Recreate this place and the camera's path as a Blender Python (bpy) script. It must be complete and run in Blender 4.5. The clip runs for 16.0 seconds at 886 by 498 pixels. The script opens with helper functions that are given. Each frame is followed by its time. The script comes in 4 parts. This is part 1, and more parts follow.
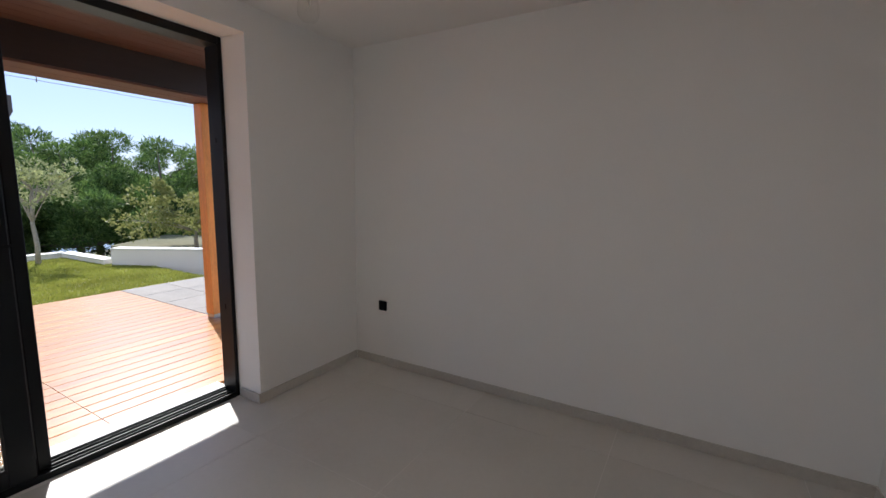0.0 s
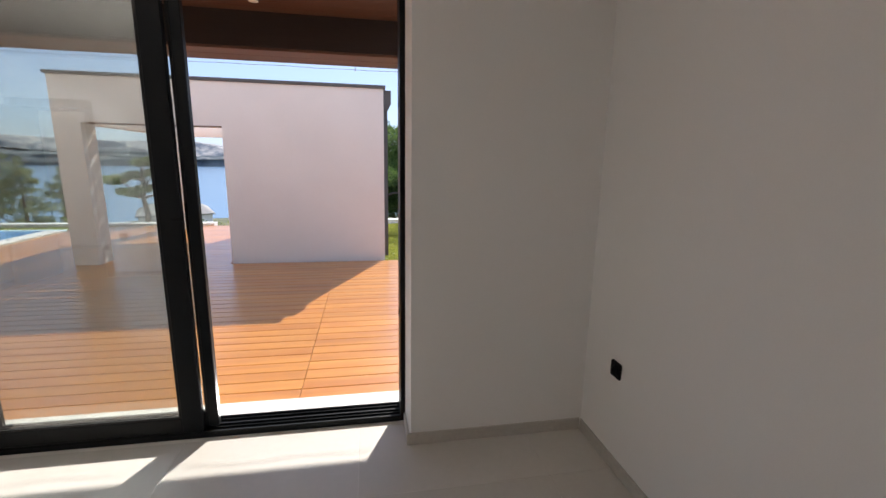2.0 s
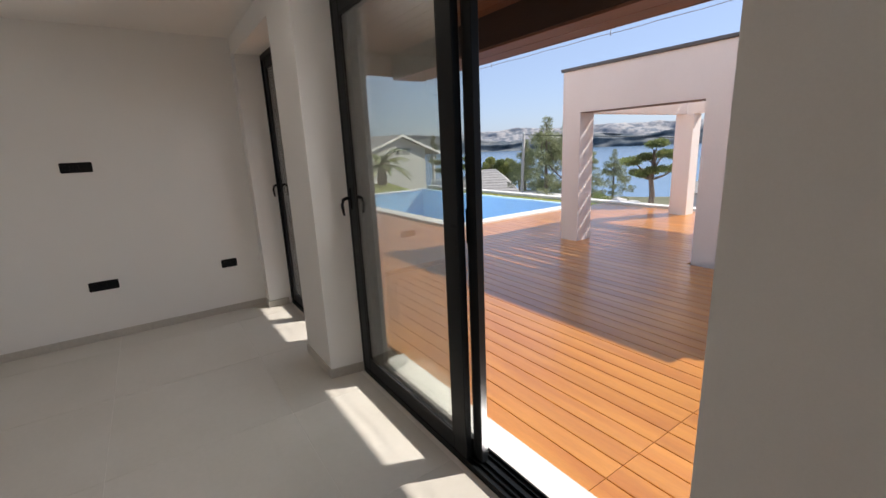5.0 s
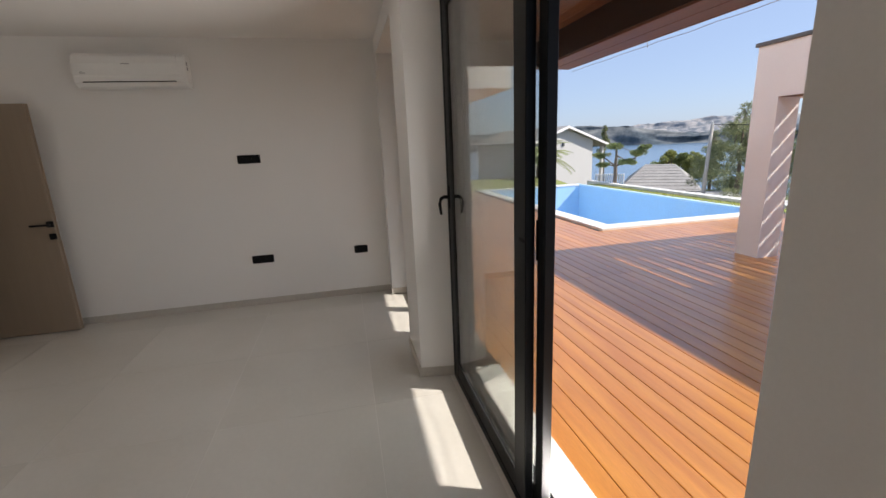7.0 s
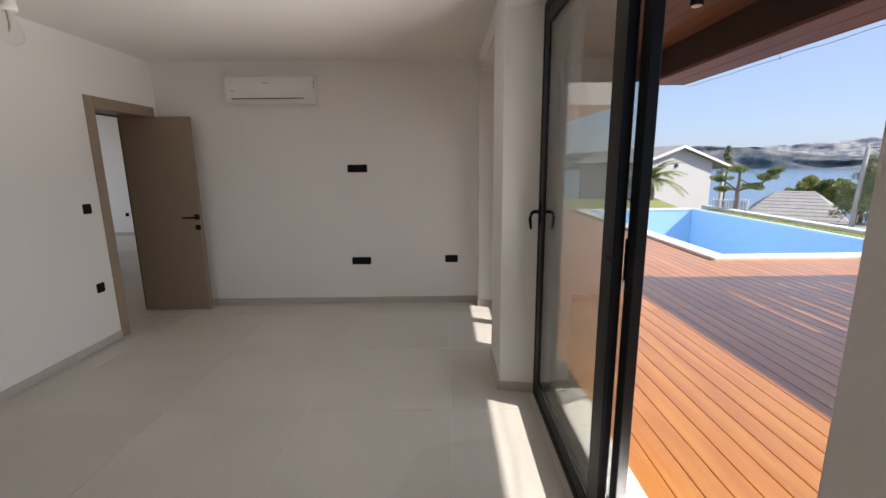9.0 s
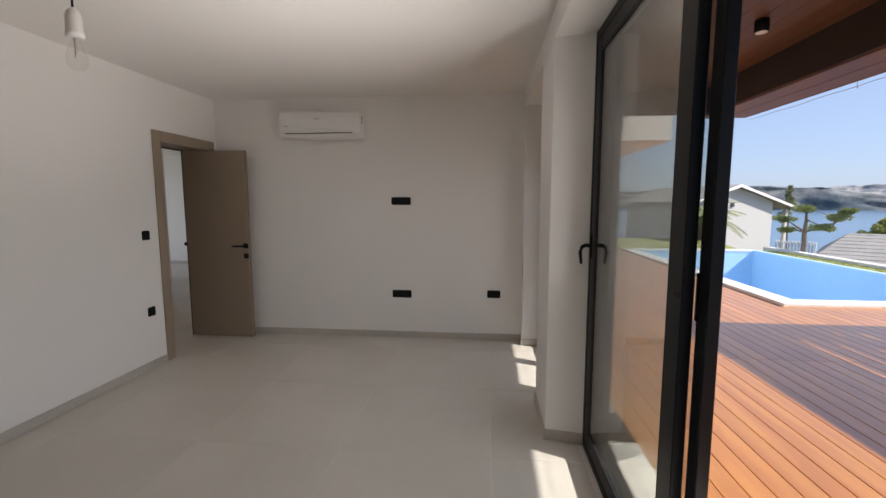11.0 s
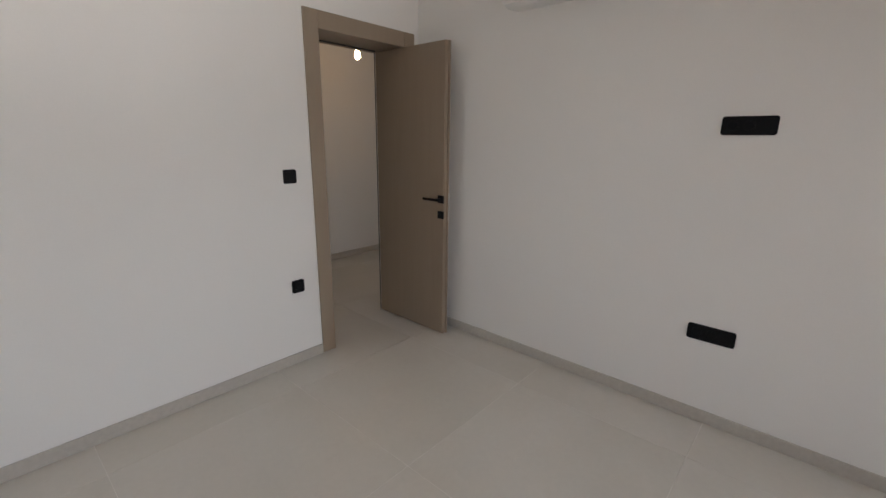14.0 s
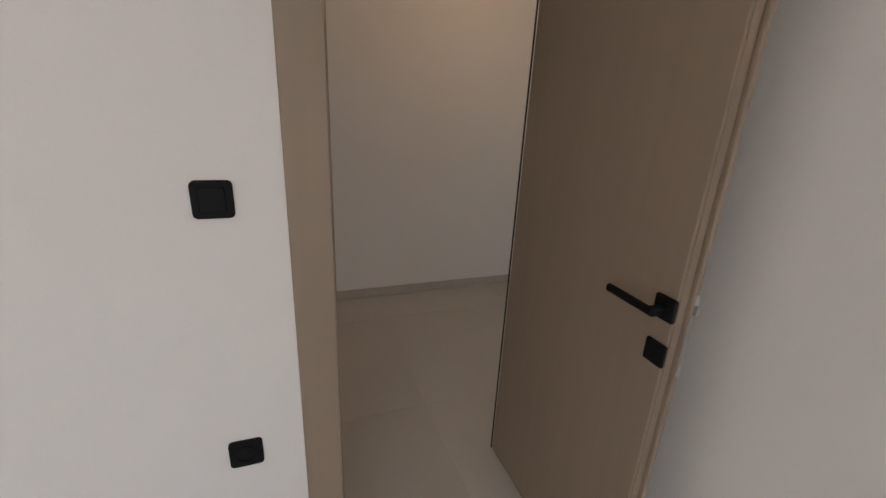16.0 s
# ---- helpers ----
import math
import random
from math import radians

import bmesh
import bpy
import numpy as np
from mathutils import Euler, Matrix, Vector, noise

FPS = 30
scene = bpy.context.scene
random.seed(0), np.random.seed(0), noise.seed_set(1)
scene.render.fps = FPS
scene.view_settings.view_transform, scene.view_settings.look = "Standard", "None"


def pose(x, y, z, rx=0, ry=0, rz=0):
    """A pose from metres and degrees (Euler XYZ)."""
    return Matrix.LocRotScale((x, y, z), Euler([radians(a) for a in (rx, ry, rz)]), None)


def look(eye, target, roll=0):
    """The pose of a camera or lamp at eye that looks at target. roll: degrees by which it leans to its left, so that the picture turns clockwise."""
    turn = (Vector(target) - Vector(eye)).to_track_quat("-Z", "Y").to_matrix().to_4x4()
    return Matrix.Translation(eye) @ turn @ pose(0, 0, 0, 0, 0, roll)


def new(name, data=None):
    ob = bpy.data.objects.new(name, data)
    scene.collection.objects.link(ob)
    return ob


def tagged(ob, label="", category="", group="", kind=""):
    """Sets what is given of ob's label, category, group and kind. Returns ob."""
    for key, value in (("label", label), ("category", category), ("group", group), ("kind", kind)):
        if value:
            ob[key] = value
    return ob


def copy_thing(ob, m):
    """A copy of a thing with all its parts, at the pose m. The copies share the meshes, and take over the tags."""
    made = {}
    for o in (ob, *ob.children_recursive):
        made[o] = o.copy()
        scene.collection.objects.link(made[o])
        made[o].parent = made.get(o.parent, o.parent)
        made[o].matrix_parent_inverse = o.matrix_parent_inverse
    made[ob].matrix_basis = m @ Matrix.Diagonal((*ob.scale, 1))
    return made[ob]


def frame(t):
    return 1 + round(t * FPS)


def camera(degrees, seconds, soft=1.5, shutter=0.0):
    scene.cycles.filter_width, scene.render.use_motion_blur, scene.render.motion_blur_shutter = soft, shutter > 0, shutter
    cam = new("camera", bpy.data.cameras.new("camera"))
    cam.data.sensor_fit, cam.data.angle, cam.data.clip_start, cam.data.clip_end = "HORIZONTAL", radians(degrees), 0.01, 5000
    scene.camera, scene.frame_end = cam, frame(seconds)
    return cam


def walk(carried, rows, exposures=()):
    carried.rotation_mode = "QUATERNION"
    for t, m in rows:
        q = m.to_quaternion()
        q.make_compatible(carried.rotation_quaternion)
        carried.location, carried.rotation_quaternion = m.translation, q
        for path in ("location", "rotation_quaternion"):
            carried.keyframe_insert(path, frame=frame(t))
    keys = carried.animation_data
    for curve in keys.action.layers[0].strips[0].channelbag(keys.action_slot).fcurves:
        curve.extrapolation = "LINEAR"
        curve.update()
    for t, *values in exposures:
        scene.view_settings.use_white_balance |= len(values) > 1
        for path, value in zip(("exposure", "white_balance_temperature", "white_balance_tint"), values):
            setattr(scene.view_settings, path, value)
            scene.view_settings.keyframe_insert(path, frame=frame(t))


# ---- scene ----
cam = camera(92.0, 16.0)
PATH = [
    (0, (0.228, 0.288, 1.477), (1.934, 1.296, 1.202), 0.8),
    (0.5, (0.718, 0.303, 1.479), (2.313, 1.471, 1.179), 1.5),
    (1, (1.134, 0.425, 1.459), (2.518, 1.833, 1.139), 1.9),
    (1.5, (1.486, 0.553, 1.469), (2.403, 2.297, 1.123), 0.7),
    (2, (1.783, 0.731, 1.485), (2.131, 2.66, 1.091), 1.0),
    (2.5, (2.012, 1.007, 1.496), (1.989, 2.961, 1.072), 1.0),
    (3, (2.203, 1.211, 1.492), (1.714, 3.102, 1.064), 0.1),
    (3.5, (2.338, 1.388, 1.506), (1.393, 3.094, 1.059), -0.1),
    (4, (2.345, 1.611, 1.499), (1.135, 3.137, 1.045), -0.8),
    (4.5, (2.346, 1.785, 1.517), (0.902, 3.09, 1.058), -1.9),
    (7, (2.305, 2.382, 1.543), (0.405, 2.798, 1.075), -2.5),
    (7.5, (2.331, 2.416, 1.531), (0.399, 2.655, 1.076), -2.4),
    (8, (2.356, 2.41, 1.538), (0.409, 2.51, 1.089), -2.1),
    (8.5, (2.354, 2.408, 1.534), (0.402, 2.434, 1.099), -1.4),
    (9, (2.365, 2.406, 1.531), (0.403, 2.399, 1.142), -0.7),
    (11.5, (2.16, 2.384, 1.482), (0.185, 2.158, 1.267), 0.3),
    (12, (1.839, 2.279, 1.504), (-0.115, 1.978, 1.201), 0.9),
    (12.5, (1.463, 2.218, 1.474), (-0.405, 1.587, 1.139), 0.8),
    (13, (1.035, 2.143, 1.452), (-0.701, 1.217, 1.097), 2.1),
    (13.5, (0.603, 1.954, 1.466), (-1.042, 0.899, 1.04), 1.4),
    (14, (0.088, 1.79, 1.425), (-1.358, 0.503, 0.926), 0.7),
    (14.5, (-0.364, 1.505, 1.409), (-1.618, 0.053, 0.843), 0.8),
    (15, (-0.773, 1.173, 1.392), (-1.862, -0.398, 0.802), 0.2),
    (15.5, (-1.104, 0.815, 1.399), (-1.984, -0.863, 0.758), 2.6),
    (16, (-1.36, 0.42, 1.42), (-2.027, -1.348, 0.763), 2.8),
]
walk(cam, [(t, look(eye, target, roll)) for t, eye, target, roll in PATH],
     exposures=[(0, 0.86, 6080, 11), (1.5, 1.04, 6280, 11), (3, 0.98, 6580, 11), (4.5, 0.80, 6620, 11), (7, 0.80, 6650, 11), (9, 0.91, 6580, 12), (11.5, 0.86, 6600, 12),
                (12.5, 1.34, 6720, 13), (13.5, 1.24, 6420, 11), (15, 1.38, 6330, 10), (16, 1.50, 6480, 12)])


# ---- sky, sun ----
SUN = Vector((0.43, 1.0, 0.985)).normalized()
world = bpy.data.worlds.new("sky")
scene.world = world
world.use_nodes = True
wn = world.node_tree
sky = wn.nodes.new("ShaderNodeTexSky")
sky.sky_type, sky.sun_disc = "NISHITA", False
sky.sun_elevation, sky.sun_rotation = math.asin(SUN.z), math.atan2(SUN.x, SUN.y)
sky.air_density, sky.dust_density, sky.ozone_density = 1.0, 0.7, 3.0
clear = wn.nodes.new("ShaderNodeMix")
clear.data_type, clear.blend_type = "RGBA", "MULTIPLY"
clear.inputs[0].default_value = 1.0
clear.inputs[7].default_value = (0.88, 0.93, 1.13, 1)
wn.links.new(sky.outputs[0], clear.inputs[6])
haze = wn.nodes.new("ShaderNodeMix")
haze.data_type = "RGBA"
haze.inputs[0].default_value = 0.62
haze.inputs[7].default_value = (2.75, 3.45, 4.75, 1)
wn.links.new(clear.outputs[2], haze.inputs[6])
wn.links.new(haze.outputs[2], wn.nodes["Background"].inputs[0])
wn.nodes["Background"].inputs[1].default_value = 0.10
scene.cycles.max_bounces, scene.cycles.diffuse_bounces, scene.cycles.transparent_max_bounces = 14, 8, 16
sun = new("sun", bpy.data.lights.new("sun", "SUN"))
sun.data.energy, sun.data.angle, sun.data.color = 3.7, radians(0.6), (1.0, 0.94, 0.86)
sun.matrix_world = look(SUN * 60, (0, 0, 0))


def fill_lamp(name, at, to, wide, tall, power, spread, colour=(0.97, 0.97, 1.0)):
    """An added area lamp at an opening, lifting the room beyond sky and sun."""
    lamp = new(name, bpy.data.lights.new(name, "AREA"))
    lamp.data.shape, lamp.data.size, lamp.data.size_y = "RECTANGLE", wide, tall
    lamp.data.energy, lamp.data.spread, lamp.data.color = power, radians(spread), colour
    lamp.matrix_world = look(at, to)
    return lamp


# Low lamp aimed upward, added to brighten the ceiling and walls.
fill_lamp("fill_low", (0.85, 3.24, 0.10), (0.64, 2.62, 0.86), 0.9, 0.16, 6.6, 62, (1.0, 0.955, 0.925))
fill_lamp("fill_door", (0.32, 3.25, 1.22), (0.12, 2.25, 0.85), 0.75, 1.9, 3.0, 110, (0.90, 0.95, 1.0))
fill_lamp("fill_window", (-1.50, 3.22, 1.22), (-1.50, 2.22, 0.85), 1.0, 1.9, 2.0, 110)
# Added behind the hall, at an unseen opening, to brighten the far wall.
fill_lamp("fill_next_room", (-5.7, -6.30, 1.25), (-6.0, 0, 1.2), 2.5, 1.9, 7.0, 170, (1.0, 0.97, 0.94))


# ---- materials ----
def mat(name, colour, rough=0.6, metal=0.0, var=0.06, scale=3.0, fine=60.0, bump=0.05, spec=0.5, each=0.0, stretch=(1, 1, 1), second=None, mix_scale=1.0, coat=0.0):
    """A surface with broad stains and a fine grain, in object space at real size. second: a colour that comes in broad patches."""
    m = bpy.data.materials.new(name)
    m.use_nodes = True
    n, l = m.node_tree.nodes, m.node_tree.links
    b = n["Principled BSDF"]
    b.inputs["Roughness"].default_value, b.inputs["Metallic"].default_value = rough, metal
    b.inputs["Specular IOR Level"].default_value = spec
    b.inputs["Coat Weight"].default_value, b.inputs["Coat Roughness"].default_value = coat, 0.8 * rough
    co = n.new("ShaderNodeTexCoord")
    mp = n.new("ShaderNodeMapping")
    mp.inputs["Scale"].default_value = stretch
    l.new(co.outputs["Object"], mp.inputs[0])
    src = mp.outputs[0]
    if each:
        inf = n.new("ShaderNodeObjectInfo")
        add = n.new("ShaderNodeVectorMath")
        sc = n.new("ShaderNodeMath")
        sc.operation, sc.inputs[1].default_value = "MULTIPLY", 37.0
        l.new(inf.outputs["Random"], sc.inputs[0])
        l.new(src, add.inputs[0])
        l.new(sc.outputs[0], add.inputs[1])
        src = add.outputs[0]
    big, small = n.new("ShaderNodeTexNoise"), n.new("ShaderNodeTexNoise")
    big.inputs["Scale"].default_value, big.inputs["Detail"].default_value = scale, 5
    small.inputs["Scale"].default_value, small.inputs["Detail"].default_value = fine, 3
    l.new(src, big.inputs["Vector"])
    l.new(src, small.inputs["Vector"])
    base = n.new("ShaderNodeRGB")
    base.outputs[0].default_value = (*colour, 1)
    out = base.outputs[0]
    if second:
        ramp = n.new("ShaderNodeValToRGB")
        ramp.color_ramp.elements[0].position, ramp.color_ramp.elements[1].position = 0.40, 0.62
        patch = n.new("ShaderNodeTexNoise")
        patch.inputs["Scale"].default_value, patch.inputs["Detail"].default_value = mix_scale, 6
        l.new(src, patch.inputs["Vector"])
        l.new(patch.outputs[0], ramp.inputs[0])
        mx = n.new("ShaderNodeMix")
        mx.data_type = "RGBA"
        mx.inputs[7].default_value = (*second, 1)
        l.new(ramp.outputs[0], mx.inputs[0])
        l.new(out, mx.inputs[6])
        out = mx.outputs[2]
    total = n.new("ShaderNodeMath")
    total.operation = "ADD"
    l.new(big.outputs[0], total.inputs[0])
    l.new(small.outputs[0], total.inputs[1])
    rng = n.new("ShaderNodeMapRange")
    rng.inputs[1].default_value, rng.inputs[2].default_value = 0.6, 1.4
    rng.inputs[3].default_value, rng.inputs[4].default_value = 1 - 2 * var, 1 + 2 * var
    l.new(total.outputs[0], rng.inputs[0])
    val = rng.outputs[0]
    if each:
        er = n.new("ShaderNodeMapRange")
        er.inputs[3].default_value, er.inputs[4].default_value = 1 - each, 1 + each
        l.new(inf.outputs["Random"], er.inputs[0])
        mul = n.new("ShaderNodeMath")
        mul.operation = "MULTIPLY"
        l.new(val, mul.inputs[0])
        l.new(er.outputs[0], mul.inputs[1])
        val = mul.outputs[0]
    hsv = n.new("ShaderNodeHueSaturation")
    l.new(out, hsv.inputs["Color"])
    l.new(val, hsv.inputs["Value"])
    l.new(hsv.outputs[0], b.inputs["Base Color"])
    if bump:
        bp = n.new("ShaderNodeBump")
        bp.inputs["Strength"].default_value, bp.inputs["Distance"].default_value = bump, 0.004
        l.new(total.outputs[0], bp.inputs["Height"])
        l.new(bp.outputs[0], b.inputs["Normal"])
    return m


def leaf_mat(name, colour, second, spread=0.35, rough=0.6):
    """Leaves: each island of the mesh takes its own shade; light comes through a little."""
    m = bpy.data.materials.new(name)
    m.use_nodes = True
    n, l = m.node_tree.nodes, m.node_tree.links
    b = n["Principled BSDF"]
    b.inputs["Roughness"].default_value = rough
    b.inputs["Specular IOR Level"].default_value = 0.25
    g = n.new("ShaderNodeNewGeometry")
    mx = n.new("ShaderNodeMix")
    mx.data_type = "RGBA"
    mx.inputs[6].default_value, mx.inputs[7].default_value = (*colour, 1), (*second, 1)
    l.new(g.outputs["Random Per Island"], mx.inputs[0])
    no = n.new("ShaderNodeTexNoise")
    no.inputs["Scale"].default_value = 1.3
    co = n.new("ShaderNodeTexCoord")
    l.new(co.outputs["Object"], no.inputs["Vector"])
    rg = n.new("ShaderNodeMapRange")
    rg.inputs[1].default_value, rg.inputs[2].default_value = 0.3, 0.7
    rg.inputs[3].default_value, rg.inputs[4].default_value = 1 - spread, 1 + spread
    l.new(no.outputs[0], rg.inputs[0])
    h = n.new("ShaderNodeHueSaturation")
    l.new(mx.outputs[2], h.inputs["Color"])
    l.new(rg.outputs[0], h.inputs["Value"])
    l.new(h.outputs[0], b.inputs["Base Color"])
    tr = n.new("ShaderNodeBsdfTranslucent")
    l.new(h.outputs[0], tr.inputs["Color"])
    ms = n.new("ShaderNodeMixShader")
    ms.inputs[0].default_value = 0.35
    l.new(b.outputs[0], ms.inputs[1])
    l.new(tr.outputs[0], ms.inputs[2])
    l.new(ms.outputs[0], n["Material Output"].inputs[0])
    return m


def glass_mat(name, tint, rough=0.0, base=0.12, edge=0.95):
    """A thin pane: tinted see-through with Fresnel gloss."""
    m = bpy.data.materials.new(name)
    m.use_nodes = True
    n, l = m.node_tree.nodes, m.node_tree.links
    n.remove(n["Principled BSDF"])
    t, g, mx, fr = n.new("ShaderNodeBsdfTransparent"), n.new("ShaderNodeBsdfGlossy"), n.new("ShaderNodeMixShader"), n.new("ShaderNodeLayerWeight")
    curve = n.new("ShaderNodeMath")
    curve.operation, curve.inputs[1].default_value = "POWER", 4.0
    gain = n.new("ShaderNodeMapRange")
    gain.inputs[3].default_value, gain.inputs[4].default_value = base, edge
    t.inputs[0].default_value = (*tint, 1)
    g.inputs["Roughness"].default_value = rough
    fr.inputs[0].default_value = 0.5
    l.new(fr.outputs["Facing"], curve.inputs[0])
    l.new(curve.outputs[0], gain.inputs[0])
    l.new(gain.outputs[0], mx.inputs[0])
    l.new(t.outputs[0], mx.inputs[1])
    l.new(g.outputs[0], mx.inputs[2])
    l.new(mx.outputs[0], n["Material Output"].inputs[0])
    return m


def glow_mat(name, colour, power):
    m = bpy.data.materials.new(name)
    m.use_nodes = True
    b = m.node_tree.nodes["Principled BSDF"]
    b.inputs["Emission Color"].default_value = (*colour, 1)
    b.inputs["Emission Strength"].default_value = power
    return m


M_WALL = mat("wall_paint", (0.83, 0.82, 0.80), 0.85, var=0.010, scale=1.2, fine=220, bump=0.03, spec=0.2)
M_CEIL = mat("ceiling_paint", (0.80, 0.78, 0.755), 0.9, var=0.01, scale=1.0, fine=200, bump=0.06, spec=0.2)
M_TILE = mat("floor_tile", (0.555, 0.53, 0.48), 0.40, var=0.016, scale=1.6, fine=35, bump=0.008, each=0.012, second=(0.59, 0.565, 0.52), mix_scale=1.1)
M_GROUT = mat("grout", (0.71, 0.685, 0.64), 0.9, var=0.05)
M_SKIRT = mat("skirting_tile", (0.50, 0.47, 0.425), 0.45, var=0.05, scale=2, fine=40, bump=0.02)
M_DOOR = mat("taupe_laminate", (0.315, 0.248, 0.184), 0.5, var=0.028, scale=2.5, fine=90, bump=0.06, stretch=(14, 14, 0.7))
M_SEAL = mat("black_rubber", (0.015, 0.015, 0.015), 0.7, var=0.05)
M_ALU = mat("anthracite_aluminium", (0.008, 0.0095, 0.011), 0.42, var=0.06, scale=8, fine=300, bump=0.02, spec=0.2)
M_BLACK = mat("black_plastic", (0.009, 0.009, 0.010), 0.55, spec=0.15, var=0.05, scale=20, fine=200, bump=0.02)
M_WHITEPL = mat("white_plastic", (0.80, 0.80, 0.78), 0.35, var=0.012, scale=4, fine=100, bump=0.0)
M_GREYPL = mat("grey_print", (0.35, 0.35, 0.36), 0.5)
M_STEEL = mat("brushed_steel", (0.55, 0.55, 0.55), 0.35, metal=1.0, var=0.05, fine=200)
M_GLASS = glass_mat("window_glass", (0.95, 0.965, 0.94), base=0.14)
M_BULB = glass_mat("bulb_glass", (0.985, 0.985, 0.975), base=0.03, edge=0.45)
M_FIL = mat("filament_stem", (0.5, 0.48, 0.42), 0.4)
M_LIT = glow_mat("lit_bulb", (1.0, 0.62, 0.32), 34.0)
M_DECK = mat("oiled_deck_board", (0.56, 0.238, 0.047), 0.28, spec=0.8, var=0.06, scale=2.2, fine=26, bump=0.10, each=0.09, stretch=(0.9, 9, 9), second=(0.46, 0.172, 0.034), mix_scale=0.9, coat=0.35)
M_SUB = mat("deck_shadow_joist", (0.05, 0.03, 0.02), 0.9)
M_SOFFIT = mat("brown_soffit_board", (0.085, 0.036, 0.022), 0.55, var=0.09, scale=2, fine=40, bump=0.05, stretch=(0.7, 8, 8))
M_BEAM = mat("dark_beam_face", (0.030, 0.018, 0.014), 0.55, var=0.10, scale=2, fine=30, bump=0.08, stretch=(0.7, 8, 8))
M_FASCIA = mat("fascia_wood", (0.14, 0.066, 0.044), 0.55, var=0.09, scale=2, fine=30, bump=0.08, stretch=(0.7, 8, 8))
M_POST = mat("larch_post", (0.80, 0.32, 0.075), 0.5, var=0.12, scale=2, fine=28, bump=0.12, stretch=(9, 9, 0.8))
M_STUCCO = mat("white_stucco", (0.87, 0.835, 0.82), 0.9, var=0.025, scale=1.2, fine=140, bump=0.25, spec=0.15)
M_CAP = mat("grey_metal_coping", (0.10, 0.10, 0.105), 0.45, metal=0.4, var=0.06)
M_STONE = mat("white_stone_coping", (0.74, 0.725, 0.70), 0.65, var=0.05, scale=4, fine=60, bump=0.12)
M_POOL = mat("blue_pool_lining", (0.44, 0.665, 0.86), 0.45, var=0.035, scale=0.8, fine=25, bump=0.02)
M_RIM = mat("pale_blue_rim", (0.55, 0.74, 0.88), 0.4, var=0.03, scale=2, fine=30, bump=0.02)
M_PAVE = mat("beige_paving", (0.29, 0.268, 0.24), 0.8, var=0.08, scale=3, fine=50, bump=0.15, each=0.06)
M_GRASS = leaf_mat("lawn_blades", (0.27, 0.31, 0.055), (0.42, 0.42, 0.10), 0.22)
M_LAWN = mat("lawn_soil", (0.22, 0.26, 0.07), 0.95, var=0.15, scale=2, fine=60, bump=0.4, second=(0.29, 0.29, 0.10), mix_scale=0.8)
M_EARTH = mat("dry_scrub_ground", (0.16, 0.15, 0.08), 0.95, var=0.15, scale=0.4, fine=6, bump=0.3, second=(0.07, 0.085, 0.03), mix_scale=0.15)
M_SEA = mat("sea_water", (0.115, 0.205, 0.31), 0.22, var=0.06, scale=0.02, fine=0.4, bump=0.0)
# The second colour is scrub, greyed and blued to hold the distance haze.
M_HILL = mat("hazy_karst_hillside", (0.40, 0.38, 0.365), 0.95, var=0.16, scale=0.07, fine=0.40, bump=0.0, second=(0.15, 0.175, 0.205), mix_scale=0.052)
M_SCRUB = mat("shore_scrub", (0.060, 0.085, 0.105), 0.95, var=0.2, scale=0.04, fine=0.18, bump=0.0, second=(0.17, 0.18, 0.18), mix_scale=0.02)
M_PINE = leaf_mat("pine_needles", (0.035, 0.085, 0.020), (0.20, 0.30, 0.080), 0.45)
M_PINE2 = leaf_mat("grey_pine_needles", (0.17, 0.20, 0.10), (0.40, 0.42, 0.24), 0.35)
M_OLIVE = leaf_mat("olive_leaves", (0.26, 0.30, 0.12), (0.50, 0.52, 0.27), 0.25)
M_SHRUB = leaf_mat("yellow_green_leaves", (0.21, 0.24, 0.06), (0.40, 0.40, 0.16), 0.25)
M_TOPI = leaf_mat("clipped_needles", (0.15, 0.20, 0.07), (0.32, 0.36, 0.16), 0.3)
M_PALM = leaf_mat("palm_leaves", (0.24, 0.28, 0.12), (0.42, 0.44, 0.24), 0.25)
M_BARK = mat("grey_bark", (0.16, 0.13, 0.105), 0.95, var=0.2, scale=6, fine=40, bump=0.6)
M_BARK2 = mat("pale_olive_bark", (0.33, 0.30, 0.25), 0.95, var=0.15, scale=8, fine=40, bump=0.5)
M_ROOF = mat("weathered_roof_tiles", (0.31, 0.295, 0.275), 0.9, var=0.12, scale=1.5, fine=8, bump=0.4)
M_POLE = mat("weathered_pole", (0.42, 0.40, 0.37), 0.9, var=0.08, scale=3, fine=20, bump=0.2, stretch=(6, 6, 0.6))
M_ROCK = mat("white_rock", (0.55, 0.53, 0.50), 0.9, var=0.1, scale=3, fine=20, bump=0.4)
M_FACADE = mat("bright_white_facade", (0.57, 0.56, 0.545), 0.9, var=0.02, scale=0.6, fine=20, bump=0.1)


# ---- building helpers ----
def box(bm, a, b, bevel=0.0, seg=1):
    r = bmesh.ops.create_cube(bm, size=1, matrix=Matrix.Translation([(p + q) / 2 for p, q in zip(a, b)]) @ Matrix.Diagonal([abs(q - p) for p, q in zip(a, b)] + [1]))
    if bevel:
        edges = list({e for v in r["verts"] for e in v.link_edges})
        bmesh.ops.bevel(bm, geom=edges, offset=bevel, segments=seg, affect="EDGES", profile=0.5)
    return bm


def boxes(*pairs, bevel=0.0, seg=1):
    bm = bmesh.new()
    for a, b in pairs:
        box(bm, a, b, bevel, seg)
    return bm


